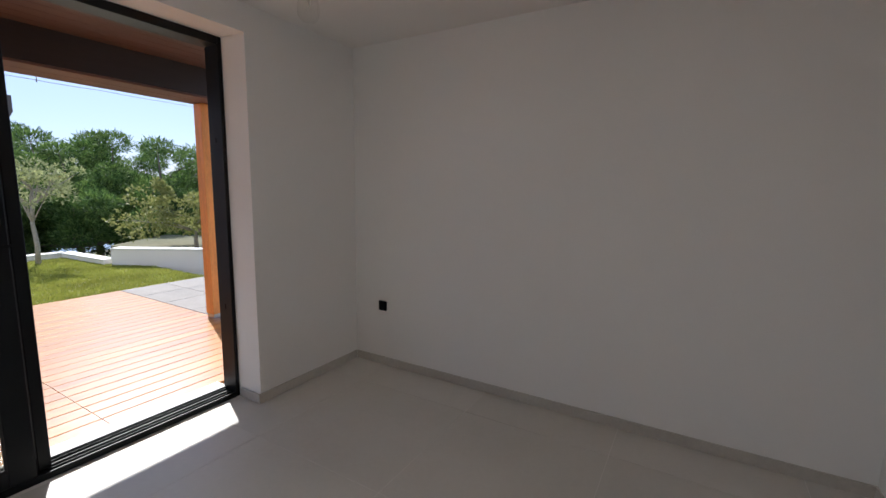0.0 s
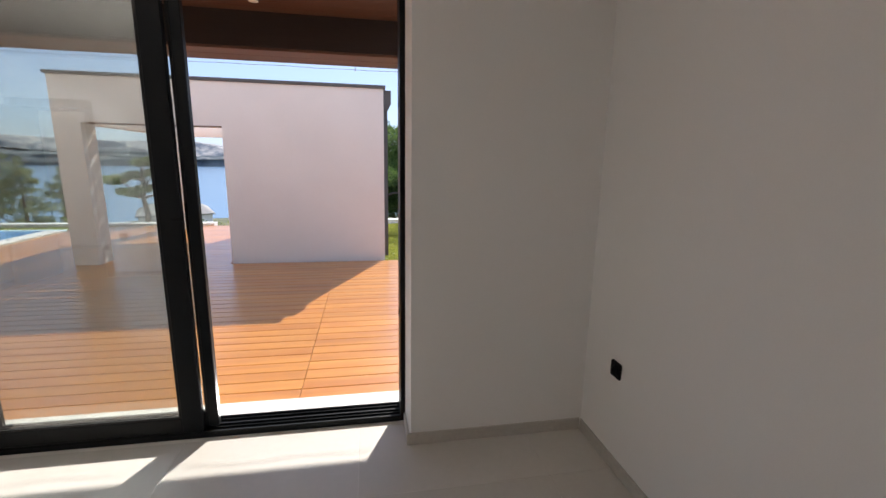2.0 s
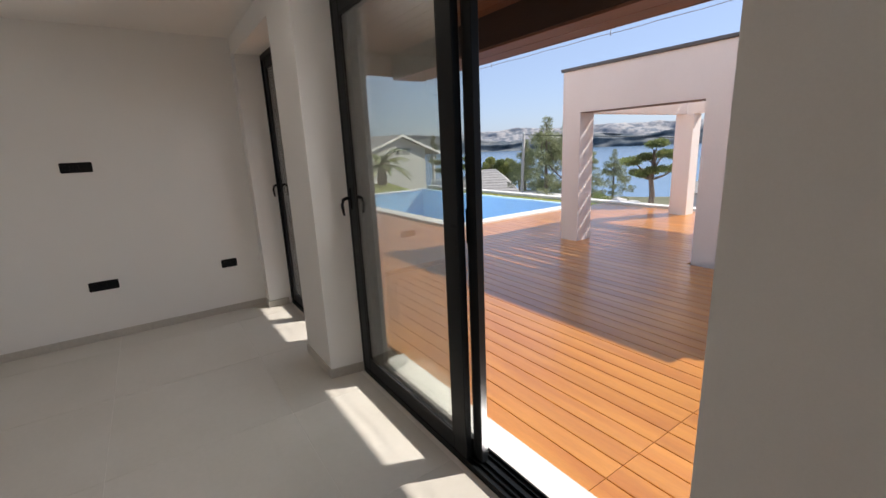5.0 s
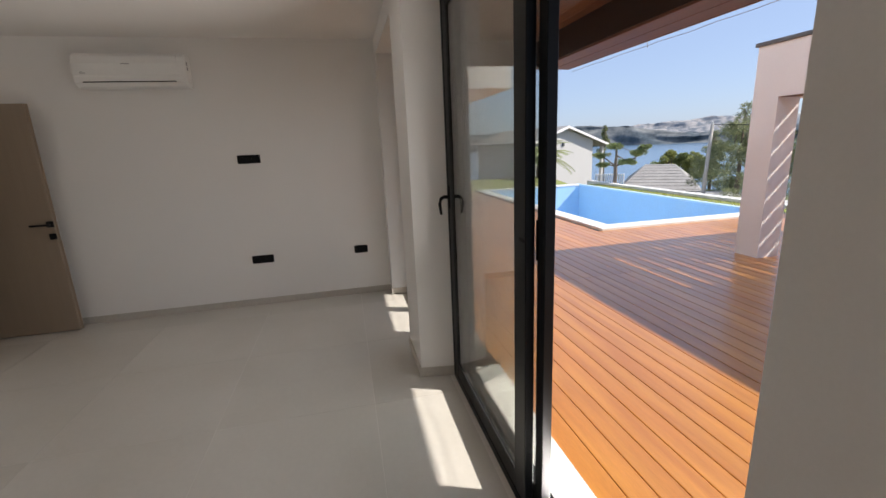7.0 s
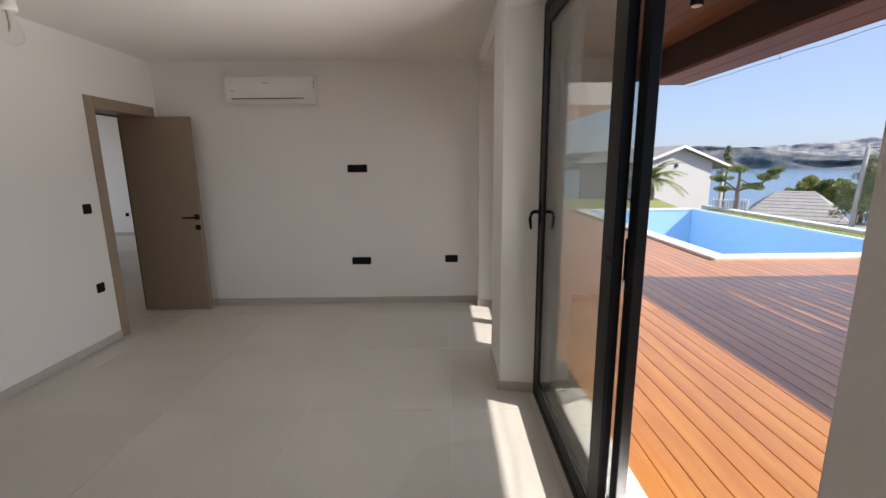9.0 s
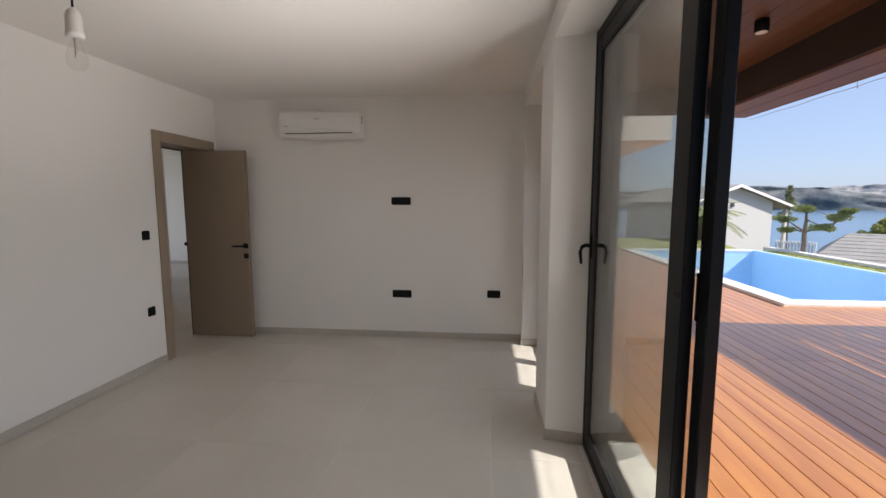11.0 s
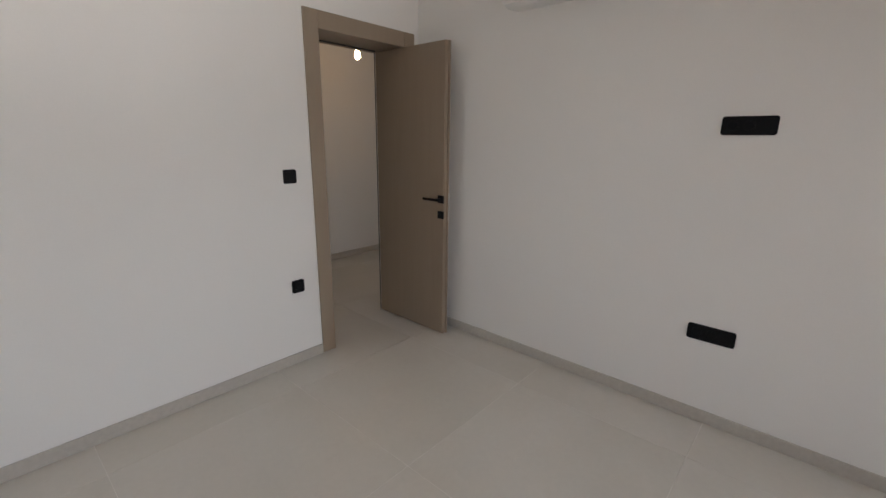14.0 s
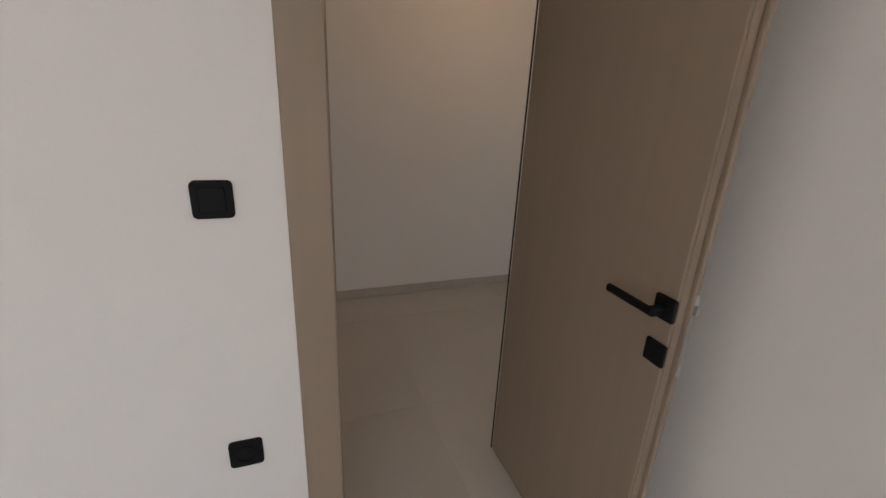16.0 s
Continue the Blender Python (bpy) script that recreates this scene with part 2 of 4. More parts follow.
def prism(bm, outline, lift, axis="z"):
    """Closes an outline (pairs of numbers) into a solid between the two values of lift along an axis."""
    def at(p, q, h):
        return {"z": (p, q, h), "y": (p, h, q), "x": (h, p, q)}[axis]
    low = [bm.verts.new(at(p, q, lift[0])) for p, q in outline]
    top = [bm.verts.new(at(p, q, lift[1])) for p, q in outline]
    bm.faces.new(low)
    bm.faces.new(top)
    for i in range(len(low)):
        j = (i + 1) % len(low)
        bm.faces.new((low[i], low[j], top[j], top[i]))
    bmesh.ops.recalc_face_normals(bm, faces=bm.faces[:])
    return bm


def tube(bm, points, radii, n=8):
    """A round bar through points, with a radius at each."""
    pts = [Vector(p) for p in points]
    rings = []
    for i, p in enumerate(pts):
        d = (pts[min(i + 1, len(pts) - 1)] - pts[max(i - 1, 0)]).normalized()
        side = d.cross(Vector((0, 0, 1)) if abs(d.z) < 0.9 else Vector((1, 0, 0))).normalized()
        up = side.cross(d)
        r = radii[i] if hasattr(radii, "__len__") else radii
        rings.append([bm.verts.new(p + r * (math.cos(2 * math.pi * k / n) * side + math.sin(2 * math.pi * k / n) * up)) for k in range(n)])
    for a, b in zip(rings, rings[1:]):
        for k in range(n):
            bm.faces.new((a[k], a[(k + 1) % n], b[(k + 1) % n], b[k]))
    bm.faces.new(rings[0])
    bm.faces.new(rings[-1])
    bmesh.ops.recalc_face_normals(bm, faces=bm.faces[:])
    return bm


def lathe(bm, profile, x=0.0, y=0.0, n=20):
    """Turns (radius, height) pairs round the vertical through x, y."""
    rings = [[bm.verts.new((x + r * math.cos(2 * math.pi * k / n), y + r * math.sin(2 * math.pi * k / n), z)) for k in range(n)] for r, z in profile]
    for a, b in zip(rings, rings[1:]):
        for k in range(n):
            bm.faces.new((a[k], a[(k + 1) % n], b[(k + 1) % n], b[k]))
    bm.faces.new(rings[0])
    bm.faces.new(rings[-1])
    bmesh.ops.recalc_face_normals(bm, faces=bm.faces[:])
    return bm


def mesh_of(name, bm, material, smooth=False):
    me = bpy.data.meshes.new(name)
    bm.to_mesh(me)
    bm.free()
    me.materials.append(material)
    if smooth:
        me.shade_smooth()
    return me


def part(name, bm, material, parent, label="", smooth=False):
    ob = new(name, mesh_of(name, bm, material, smooth))
    ob.parent = parent
    if label:
        ob["label"] = label
    return ob


def single(name, bm, material, label, category, kind="", group="", smooth=False):
    return tagged(new(name, mesh_of(name, bm, material, smooth)), label, category, group, kind)


def thing(name, label, category, place=(0, 0, 0), kind="", group=""):
    ob = new(name)
    ob.empty_display_size = 0.1
    ob.location = place
    return tagged(ob, label, category, group, kind)


def piece(name, mesh, parent, place, turn=0.0):
    ob = new(name, mesh)
    ob.parent, ob.location, ob.rotation_euler = parent, place, (0, 0, turn)
    return ob


def raw(name, verts, faces, material):
    me = bpy.data.meshes.new(name)
    me.from_pydata(verts, [], faces)
    me.materials.append(material)
    return me


# ---- the bedroom: shell ----
XE, XW, YN, YS, TOP = 2.972, -2.285, 2.775, -0.585, 2.59
YO, HEAD = 3.145, 2.42          # outer face of the north wall, head of the openings
BIG = (-0.305, 1.984)          # sliding door opening at the frame
SLIM = (-2.13, -0.868)         # smaller sliding window opening
DX0, DX1, DTOP = -2.205, -1.425, 2.07   # door hole in the south wall
YH = -0.875                    # hall face of the south wall

floor = single("floor", boxes(((-8.6, -6.6, -0.2), (3.2, 3.12, -0.0015))), M_GROUT, "greige large-format porcelain tile floor with tight joints", "floor", "structure")
single("wall_east", boxes(((XE, YS, 0), (XE + 0.25, YO, TOP))), M_WALL, "plain matt white plastered wall", "wall", "structure")
single("wall_west", boxes(((XW - 0.25, YS, 0), (XW, YN, TOP))), M_WALL, "plain matt white plastered wall", "wall", "structure")
single("wall_south", boxes(((DX1, YH, 0), (XE + 0.25, YS, TOP)), ((XW - 0.25, YH, 0), (DX0, YS, TOP)), ((DX0, YH, DTOP), (DX1, YS, TOP))), M_WALL,
       "white plastered wall with a door opening", "wall", "structure")
bm = bmesh.new()
prism(bm, [(1.994, YN), (XE, YN), (XE, YO), (BIG[1], YO), (BIG[1], 3.01)], (0, TOP))
prism(bm, [(SLIM[1], YN), (-0.350, YN), (BIG[0], 3.01), (BIG[0], YO), (SLIM[1], YO)], (0, TOP))
box(bm, (XW - 0.25, YN, 0), (SLIM[0], YO, TOP))
prism(bm, [(-0.350, YN), (1.994, YN), (BIG[1], 3.01), (BIG[1], YO), (BIG[0], YO), (BIG[0], 3.01)], (HEAD, TOP))
box(bm, (SLIM[0], YN, HEAD + 0.01), (SLIM[1], YO, TOP))
single("wall_north", bm, M_WALL, "white plastered wall with two glazed openings and deep reveals", "wall", "structure")
single("ceiling", boxes(((-8.6, -6.6, TOP), (XE + 0.25, YO, TOP + 0.25))), M_CEIL, "plain white painted ceiling", "ceiling", "structure")

# skirting tiles
SK, ST = 0.068, 0.011
bm = boxes(((XE - ST, YS + ST, 0), (XE, YN - ST, SK)), bevel=0.002)
single("baseboard_east", bm, M_SKIRT, "low greige tile skirting along the wall", "baseboard", "structure")
bm = boxes(((XW, YS + ST, 0), (XW + ST, YN - ST, SK)), bevel=0.002)
single("baseboard_west", bm, M_SKIRT, "low greige tile skirting along the wall", "baseboard", "structure")
bm = boxes(((-1.357, YS, 0), (XE, YS + ST, SK)), ((XW, YS, 0), (-2.238, YS + ST, SK)), bevel=0.002)
single("baseboard_south", bm, M_SKIRT, "low greige tile skirting ending at the door casing", "baseboard", "structure")
bm = bmesh.new()
box(bm, (BIG[1] - ST, YN - ST, 0), (XE - ST, YN, SK), 0.002)
box(bm, (BIG[1] - ST, YN, 0), (BIG[1], 2.97, SK), 0.002)
prism(bm, [(SLIM[1] + ST, YN), (SLIM[1] + ST, YN - ST), (-0.347, YN - ST), (-0.347, YN)], (0, SK))
prism(bm, [(-0.347, YN - ST), (-0.339, YN - ST), (BIG[0] + 0.005, 2.995), (BIG[0] - 0.006, 2.995)], (0, SK))
box(bm, (SLIM[1], YN - ST, 0), (SLIM[1] + ST, YN, SK), 0.002)
box(bm, (XW + ST, YN - ST, 0), (SLIM[0] + ST, YN, SK), 0.002)
box(bm, (SLIM[0], YN, 0), (SLIM[0] + ST, 2.97, SK), 0.002)
single("baseboard_north", bm, M_SKIRT, "low greige tile skirting wrapping the window reveals", "baseboard", "structure")


# ---- the sliding doors ----
def lever(parent, x, y, z, name="handle"):
    """A black curved pull on a slim plate, facing the room."""
    bm = bmesh.new()
    box(bm, (x - 0.014, y - 0.010, z - 0.07), (x + 0.014, y, z + 0.07), 0.004, 2)
    tube(bm, [(x, y - 0.006, z), (x, y - 0.035, z + 0.004), (x, y - 0.056, z - 0.008), (x, y - 0.064, z - 0.035), (x, y - 0.060, z - 0.075), (x, y - 0.056, z - 0.105)],
         [0.012, 0.011, 0.011, 0.010, 0.009, 0.007], 10)
    return part(name, bm, M_BLACK, parent, "black curved lever handle", True)


def sash(parent, x0, x1, y0, y1, z0, z1, wide=0.085, low=0.085, meet=0.0):
    """One glazed sash: stiles and rails with glazing beads, and its double pane."""
    e = meet or wide
    s = part("sash", boxes(((x0, y0, z0), (x0 + wide, y1, z1)), ((x1 - e, y0, z0), (x1, y1, z1)), ((x0 + wide, y0 + 0.001, z0), (x1 - e, y1 - 0.001, z0 + low)),
                           ((x0 + wide, y0 + 0.001, z1 - low), (x1 - e, y1 - 0.001, z1)), bevel=0.003), M_ALU, parent)
    a, b, c, d, m = x0 + wide, x1 - e, z0 + low, z1 - low, y0 + 0.011
    part("glazing_bead", boxes(((a, m - 0.009, c), (a + 0.012, m - 0.0035, d)), ((b - 0.012, m - 0.009, c), (b, m - 0.0035, d)), ((a + 0.012, m - 0.009, c), (b - 0.012, m - 0.0035, c + 0.012)),
                               ((a + 0.012, m - 0.009, d - 0.012), (b - 0.012, m - 0.0035, d))), M_SEAL, s)
    p = part("pane", boxes(((a - 0.004, m - 0.003, c - 0.004), (b + 0.004, m + 0.003, d + 0.004))), M_GLASS, s)
    p.visible_shadow = False
    return s


def slider_frame(parent, x0, x1, head):
    w = 0.045
    part("frame", boxes(((x0, 2.97, 0.0), (x0 + w * 0.6, 3.115, head)), bevel=0.003), M_ALU, parent)
    part("frame", boxes(((x1 - w * 0.6, 2.97, 0.0), (x1, 3.115, head)), bevel=0.003), M_ALU, parent)
    part("head_track", boxes(((x0 + w * 0.6, 2.97, head - 0.05), (x1 - w * 0.6, 3.115, head)), bevel=0.003), M_ALU, parent)
    part("sill_track", boxes(((x0 + w * 0.6, 2.97, 0.0), (x1 - w * 0.6, 3.115, 0.022)), ((x0 + w * 0.6, 2.972, 0.022), (x1 - w * 0.6, 2.982, 0.035)), ((x0 + w * 0.6, 3.010, 0.022), (x1 - w * 0.6, 3.014, 0.034)),
                             ((x0 + w * 0.6, 3.040, 0.022), (x1 - w * 0.6, 3.050, 0.035)), ((x0 + w * 0.6, 3.083, 0.022), (x1 - w * 0.6, 3.087, 0.034)), ((x0 + w * 0.6, 3.105, 0.022), (x1 - w * 0.6, 3.113, 0.040))), M_ALU, parent)


d1 = thing("sliding_door", "anthracite aluminium sliding glass door, slid half open", "sliding door", (0.84, 3.065, 0))
OFF = Matrix.Translation((-0.84, -3.04, 0))
slider_frame(d1, BIG[0], BIG[1], HEAD)
sw = sash(d1, -0.298, 0.890, 2.974, 3.012, 0.036, 2.385, 0.100, 0.085, 0.100)
lever(sw, -0.258, 2.974, 1.235)
so = sash(d1, -0.180, 0.957, 3.018, 3.058, 0.036, 2.385, 0.105, 0.085, 0.052)
part("pull", boxes(((0.894, 3.0125, 1.12), (0.904, 3.0185, 1.27)), ((0.840, 2.9700, 1.185), (0.900, 2.9740, 1.20)), bevel=0.001), M_BLACK, so, "small black finger pull")
part("lock_keep", boxes(((1.952, 3.035, 0.63), (1.957, 3.045, 0.665)), bevel=0.002), M_BLACK, d1)
part("lock_keep", boxes(((1.952, 3.035, 1.76), (1.957, 3.045, 1.795)), bevel=0.002), M_BLACK, d1)
for c in d1.children:
    c.matrix_parent_inverse = OFF
d2 = thing("sliding_window", "narrow anthracite aluminium sliding glass door, closed", "sliding door", (-1.5, 3.065, 0))
OFF2 = Matrix.Translation((1.5, -3.04, 0))
slider_frame(d2, SLIM[0], SLIM[1], HEAD + 0.01)
s1 = sash(d2, -2.105, -1.495, 2.985, 3.037, 0.036, 2.395, 0.075, 0.085)
lever(s1, -2.068, 2.985, 1.235)
sash(d2, -1.575, -0.893, 3.055, 3.107, 0.036, 2.395, 0.075, 0.085)
for c in d2.children:
    c.matrix_parent_inverse = OFF2

# ---- interior door ----
door = thing("interior_door", "taupe wood-grain interior door standing open at a right angle", "door", (-1.8, -0.6, 0))
DOFF = Matrix.Translation((1.8, 0.6, 0))
part("casing", boxes(((-1.456, YS, 0), (-1.357, YS + 0.012, 2.137)), bevel=0.003), M_DOOR, door)
part("casing", boxes(((-2.236, YS, 0), (-2.137, YS + 0.012, 2.137)), bevel=0.003), M_DOOR, door)
part("casing", boxes(((-2.137, YS, 2.037), (-1.456, YS + 0.012, 2.137)), bevel=0.003), M_DOOR, door)
part("casing", boxes(((-1.456, YH - 0.012, 0), (-1.357, YH, 2.137)), ((-2.236, YH - 0.012, 0), (-2.137, YH, 2.137)), ((-2.137, YH - 0.012, 2.037), (-1.456, YH, 2.137)), bevel=0.003), M_DOOR, door)
part("lining", boxes(((-1.4595, YH, 0), (DX1, YS, DTOP))), M_DOOR, door)
part("lining", boxes(((DX0, YH, 0), (-2.168, YS, DTOP))), M_DOOR, door)
part("lining", boxes(((-2.168, YH, 2.040), (-1.4595, YS, DTOP))), M_DOOR, door)
part("stop", boxes(((-1.472, YH + 0.002, 0), (-1.4595, YH + 0.022, 2.040)), ((-2.10, YH + 0.002, 2.028), (-1.472, YH + 0.022, 2.040)), bevel=0.002), M_DOOR, door)
part("seal", boxes(((-1.466, YH + 0.022, 0), (-1.4595, YH + 0.030, 2.034)), ((-2.10, YH + 0.022, 2.032), (-1.466, YH + 0.034, 2.040)), ((-2.118, YH - 0.004, 0.005), (-2.1155, YH + 0.004, 2.034))), M_SEAL, door, "black rubber door seal")
leaf = part("leaf", boxes(((-2.146, -0.868, 0.008), (-2.118, -0.174, 2.035)), ((-2.160, -0.868, 0.008), (-2.1461, -0.160, 2.035)), bevel=0.003, seg=2), M_DOOR, door)
part("edge_band", boxes(((-2.144, -0.174, 0.008), (-2.124, -0.171, 2.035))), M_DOOR, leaf)
hb = bmesh.new()
box(hb, (-2.118, -0.222, 0.990), (-2.107, -0.168, 1.044), 0.003, 2)
box(hb, (-2.107, -0.206, 1.004), (-2.068, -0.186, 1.024), 0.004, 2)
box(hb, (-2.080, -0.330, 1.005), (-2.066, -0.188, 1.023), 0.004, 2)
part("handle", hb, M_BLACK, leaf, "black square lever handle")
hb = boxes(((-2.118, -0.222, 0.880), (-2.108, -0.168, 0.934)), bevel=0.003, seg=2)
box(hb, (-2.108, -0.197, 0.892), (-2.1065, -0.193, 0.912))
part("escutcheon", hb, M_BLACK, leaf, "black square key escutcheon")
part("lock_plate", boxes(((-2.158, -0.160, 0.86), (-2.148, -0.1575, 1.06)), ((-2.157, -0.1575, 1.015), (-2.149, -0.150, 1.035)), ((-2.157, -0.1575, 0.90), (-2.149, -0.1565, 0.93))), M_STEEL, leaf, "steel lock face plate")
for c in door.children:
    c.matrix_parent_inverse = DOFF


# ---- switches and sockets ----
def plate(name, label, category, centre, wide, facing, gangs, kind):
    """A black wall plate, modelled facing +y at the origin and turned to its wall."""
    t = thing(name, label, category, centre)
    t.rotation_euler = (0, 0, facing)
    rim = [(sx * (wide / 2 - 0.011) + 0.011 * math.cos(a), sz * 0.030 + 0.011 * math.sin(a)) for sx, sz, a0 in ((1, 1, 0), (-1, 1, 90), (-1, -1, 180), (1, -1, 270)) for a in (radians(a0 + 22.5 * k) for k in range(5))]
    bm = prism(bmesh.new(), rim, (0.0, 0.009), "y")
    bmesh.ops.bevel(bm, geom=[e for e in bm.edges if min(v.co.y for v in e.verts) > 0.008], offset=0.003, segments=2, affect="EDGES")
    part("cover", bm, M_BLACK, t)
    for g in range(gangs):
        u = (g - (gangs - 1) / 2) * 0.062
        bm = bmesh.new()
        if kind == "switch":
            box(bm, (u - 0.026, 0.009, -0.027), (u + 0.026, 0.013, 0.027), 0.0015)
            part("rocker", bm, M_BLACK, t)
        elif g == 0 and kind == "data":
            box(bm, (u - 0.024, 0.009, -0.024), (u + 0.024, 0.011, 0.024), 0.0008)
            box(bm, (u - 0.008, 0.011, -0.007), (u + 0.008, 0.0125, 0.007), 0.0005)
            part("data_outlet", bm, M_BLACK, t)
        else:
            prof = [(0.0265, 0.0), (0.0265, 0.0035), (0.0215, 0.0035), (0.0205, -0.0)]
            n = 20
            rings = [[bm.verts.new((u + r * math.cos(2 * math.pi * k / n), 0.0085 + h, r * math.sin(2 * math.pi * k / n))) for k in range(n)] for r, h in prof]
            for a, b in zip(rings, rings[1:]):
                for k in range(n):
                    bm.faces.new((a[k], b[k], b[(k + 1) % n], a[(k + 1) % n]))
            tube(bm, [(u - 0.0095, 0.0085, 0), (u - 0.0095, 0.0098, 0)], 0.0028, 8)
            tube(bm, [(u + 0.0095, 0.0085, 0), (u + 0.0095, 0.0098, 0)], 0.0028, 8)
            box(bm, (u - 0.003, 0.0085, 0.015), (u + 0.003, 0.0115, 0.021))
            part("outlet", bm, M_BLACK, t)
    return t


plate("light_switch", "black square light switch beside the door casing", "switch", (-1.210, YS, 1.198), 0.082, 0, 1, "switch")
plate("wall_socket", "black square power socket low beside the door", "socket", (-1.211, YS, 0.515), 0.082, 0, 1, "socket")
plate("wall_socket", "black square power socket low on the bare wall", "socket", (XE, 2.484, 0.510), 0.082, radians(90), 1, "socket")
plate("wall_socket", "black triple wall plate at television height", "socket", (XW, 1.485, 1.497), 0.210, radians(-90), 3, "data")
plate("wall_socket", "black triple power socket low under the television plate", "socket", (XW, 1.484, 0.487), 0.210, radians(-90), 3, "data")
plate("wall_socket", "black double power socket low near the window corner", "socket", (XW, 2.482, 0.501), 0.140, radians(-90), 2, "socket")

# ---- air conditioner ----
ac = thing("air_conditioner", "white wall-mounted split air conditioner above the sockets", "air conditioner", (XW, 0.67, 2.290))
prof = [(0.0, -0.135), (0.105, -0.140), (0.150, -0.128), (0.172, -0.100), (0.180, -0.040), (0.176, 0.050), (0.160, 0.105), (0.138, 0.132), (0.110, 0.142), (0.0, 0.142)]
bm = prism(bmesh.new(), prof, (-0.430, 0.430), "y")
bmesh.ops.bevel(bm, geom=[e for e in bm.edges if abs(e.verts[0].co.y - e.verts[1].co.y) < 1e-6], offset=0.006, segments=2, affect="EDGES")
part("body", bm, M_WHITEPL, ac, "", False)
fp = [(0.176, -0.060), (0.1845, -0.040), (0.1805, 0.052), (0.1640, 0.108), (0.1425, 0.134), (0.136, 0.130), (0.158, 0.104), (0.174, 0.050)]
part("front_panel", prism(bmesh.new(), fp, (-0.410, 0.372), "y"), M_WHITEPL, ac)
lp = [(0.112, -0.139), (0.152, -0.126), (0.1735, -0.099), (0.177, -0.102), (0.155, -0.130), (0.113, -0.1425)]
part("louvre", prism(bmesh.new(), lp, (-0.365, 0.350), "y"), M_WHITEPL, ac)
part("outlet_slot", boxes(((0.1725, -0.365, -0.0985), (0.1790, 0.350, -0.0915))), M_SEAL, ac, "dark air outlet slot")
part("side_cover", prism(bmesh.new(), [(0.02, -0.12), (0.14, -0.112), (0.168, -0.08), (0.168, 0.05), (0.13, 0.125), (0.02, 0.13)], (0.430, 0.436), "y"), M_WHITEPL, ac)
part("printed_mark", boxes(((0.1835, -0.372, -0.028), (0.1848, -0.330, -0.022)), ((0.1835, -0.372, -0.018), (0.1848, -0.350, -0.014))), M_GREYPL, ac)
part("badge", boxes(((0.1815, -0.055, 0.045), (0.1830, 0.010, 0.052))), M_GREYPL, ac)
part("side_label", boxes(((0.10, 0.436, 0.04), (0.13, 0.4372, 0.075)), ((0.10, 0.436, 0.0), (0.13, 0.4372, 0.03))), M_GREYPL, ac)


def pendant(place, drop, lit, label):
    """A bare bulb in a white holder on a cord; the origin is on the ceiling."""
    t = thing("pendant_bulb", label, "ceiling lamp", place)
    part("ceiling_rose", lathe(bmesh.new(), [(0.012, -0.028), (0.036, -0.020), (0.040, -0.004), (0.040, 0.0)]), M_WHITEPL, t, "", True)
    part("cord", tube(bmesh.new(), [(0, 0, -0.02), (0.004, 0.003, -drop * 0.5), (0, 0, -drop)], 0.0032, 6), M_BLACK if not lit else M_WHITEPL, t)
    part("holder", lathe(bmesh.new(), [(0.006, -drop + 0.012), (0.016, -drop + 0.002), (0.0215, -drop - 0.015), (0.0215, -drop - 0.055), (0.0235, -drop - 0.060), (0.0235, -drop - 0.072), (0.018, -drop - 0.074)]), M_WHITEPL, t, "", True)
    b = -drop - 0.072
    bulb = part("bulb", lathe(bmesh.new(), [(0.012, b), (0.013, b - 0.014), (0.0225, b - 0.040), (0.0275, b - 0.062), (0.0255, b - 0.080), (0.015, b - 0.092), (0.003, b - 0.0955)]), M_LIT if lit else M_BULB, t, "warm glowing bulb" if lit else "clear unlit glass bulb", True)
    bulb.visible_shadow = lit
    if not lit:
        part("stem", tube(bmesh.new(), [(0, 0, b), (0, 0, b - 0.035), (0.006, 0, b - 0.06)], [0.006, 0.004, 0.0015], 6), M_FIL, bulb)
    return t


pendant((1.03, 1.16, TOP), 0.538, False, "unlit bare bulb hanging on a cord from the ceiling")
pendant((-2.544, -1.633, TOP), 0.30, True, "lit bare bulb hanging in the hall")

# ---- the hall and the room beyond it ----
single("wall_hall", boxes(((-3.55, -2.75, 0), (0.6, -2.50, TOP))), M_WALL, "plain white hall wall", "wall", "structure")
single("wall_hall_end", boxes(((0.35, -2.50, 0), (0.6, YH, TOP))), M_WALL, "plain white end wall of the hall", "wall", "structure")
single("wall_pier", boxes(((-5.35, -4.1, 0), (-5.10, -3.66, TOP))), M_WALL, "free white wall end in the room beyond", "wall", "structure")
single("wall_far", boxes(((-7.7, -6.6, 0), (-7.45, YO, TOP))), M_WALL, "plain white far wall of the next room", "wall", "structure")
# Out of view; the hole is made up as a place for the lamp.
single("wall_back", boxes(((-7.45, -6.6, 0), (-7.0, -6.35, TOP)), ((-4.4, -6.6, 0), (-3.38, -6.35, TOP)), ((-7.0, -6.6, 2.3), (-4.4, -6.35, TOP)), ((-7.0, -6.6, 0), (-4.4, -6.35, 0.2)), ((-3.38, -6.6, 0), (-3.13, -2.75, TOP))), M_WALL, "unseen white wall of the next room with a hole for the lamp", "wall", "structure")
# Unseen partition, added to block the facade opening's light from the hall.
single("wall_hall_blocker", boxes(((-7.45, YH, 0), (XW - 0.25, YH + 0.25, TOP))), M_WALL, "plain white hall wall", "wall", "structure")
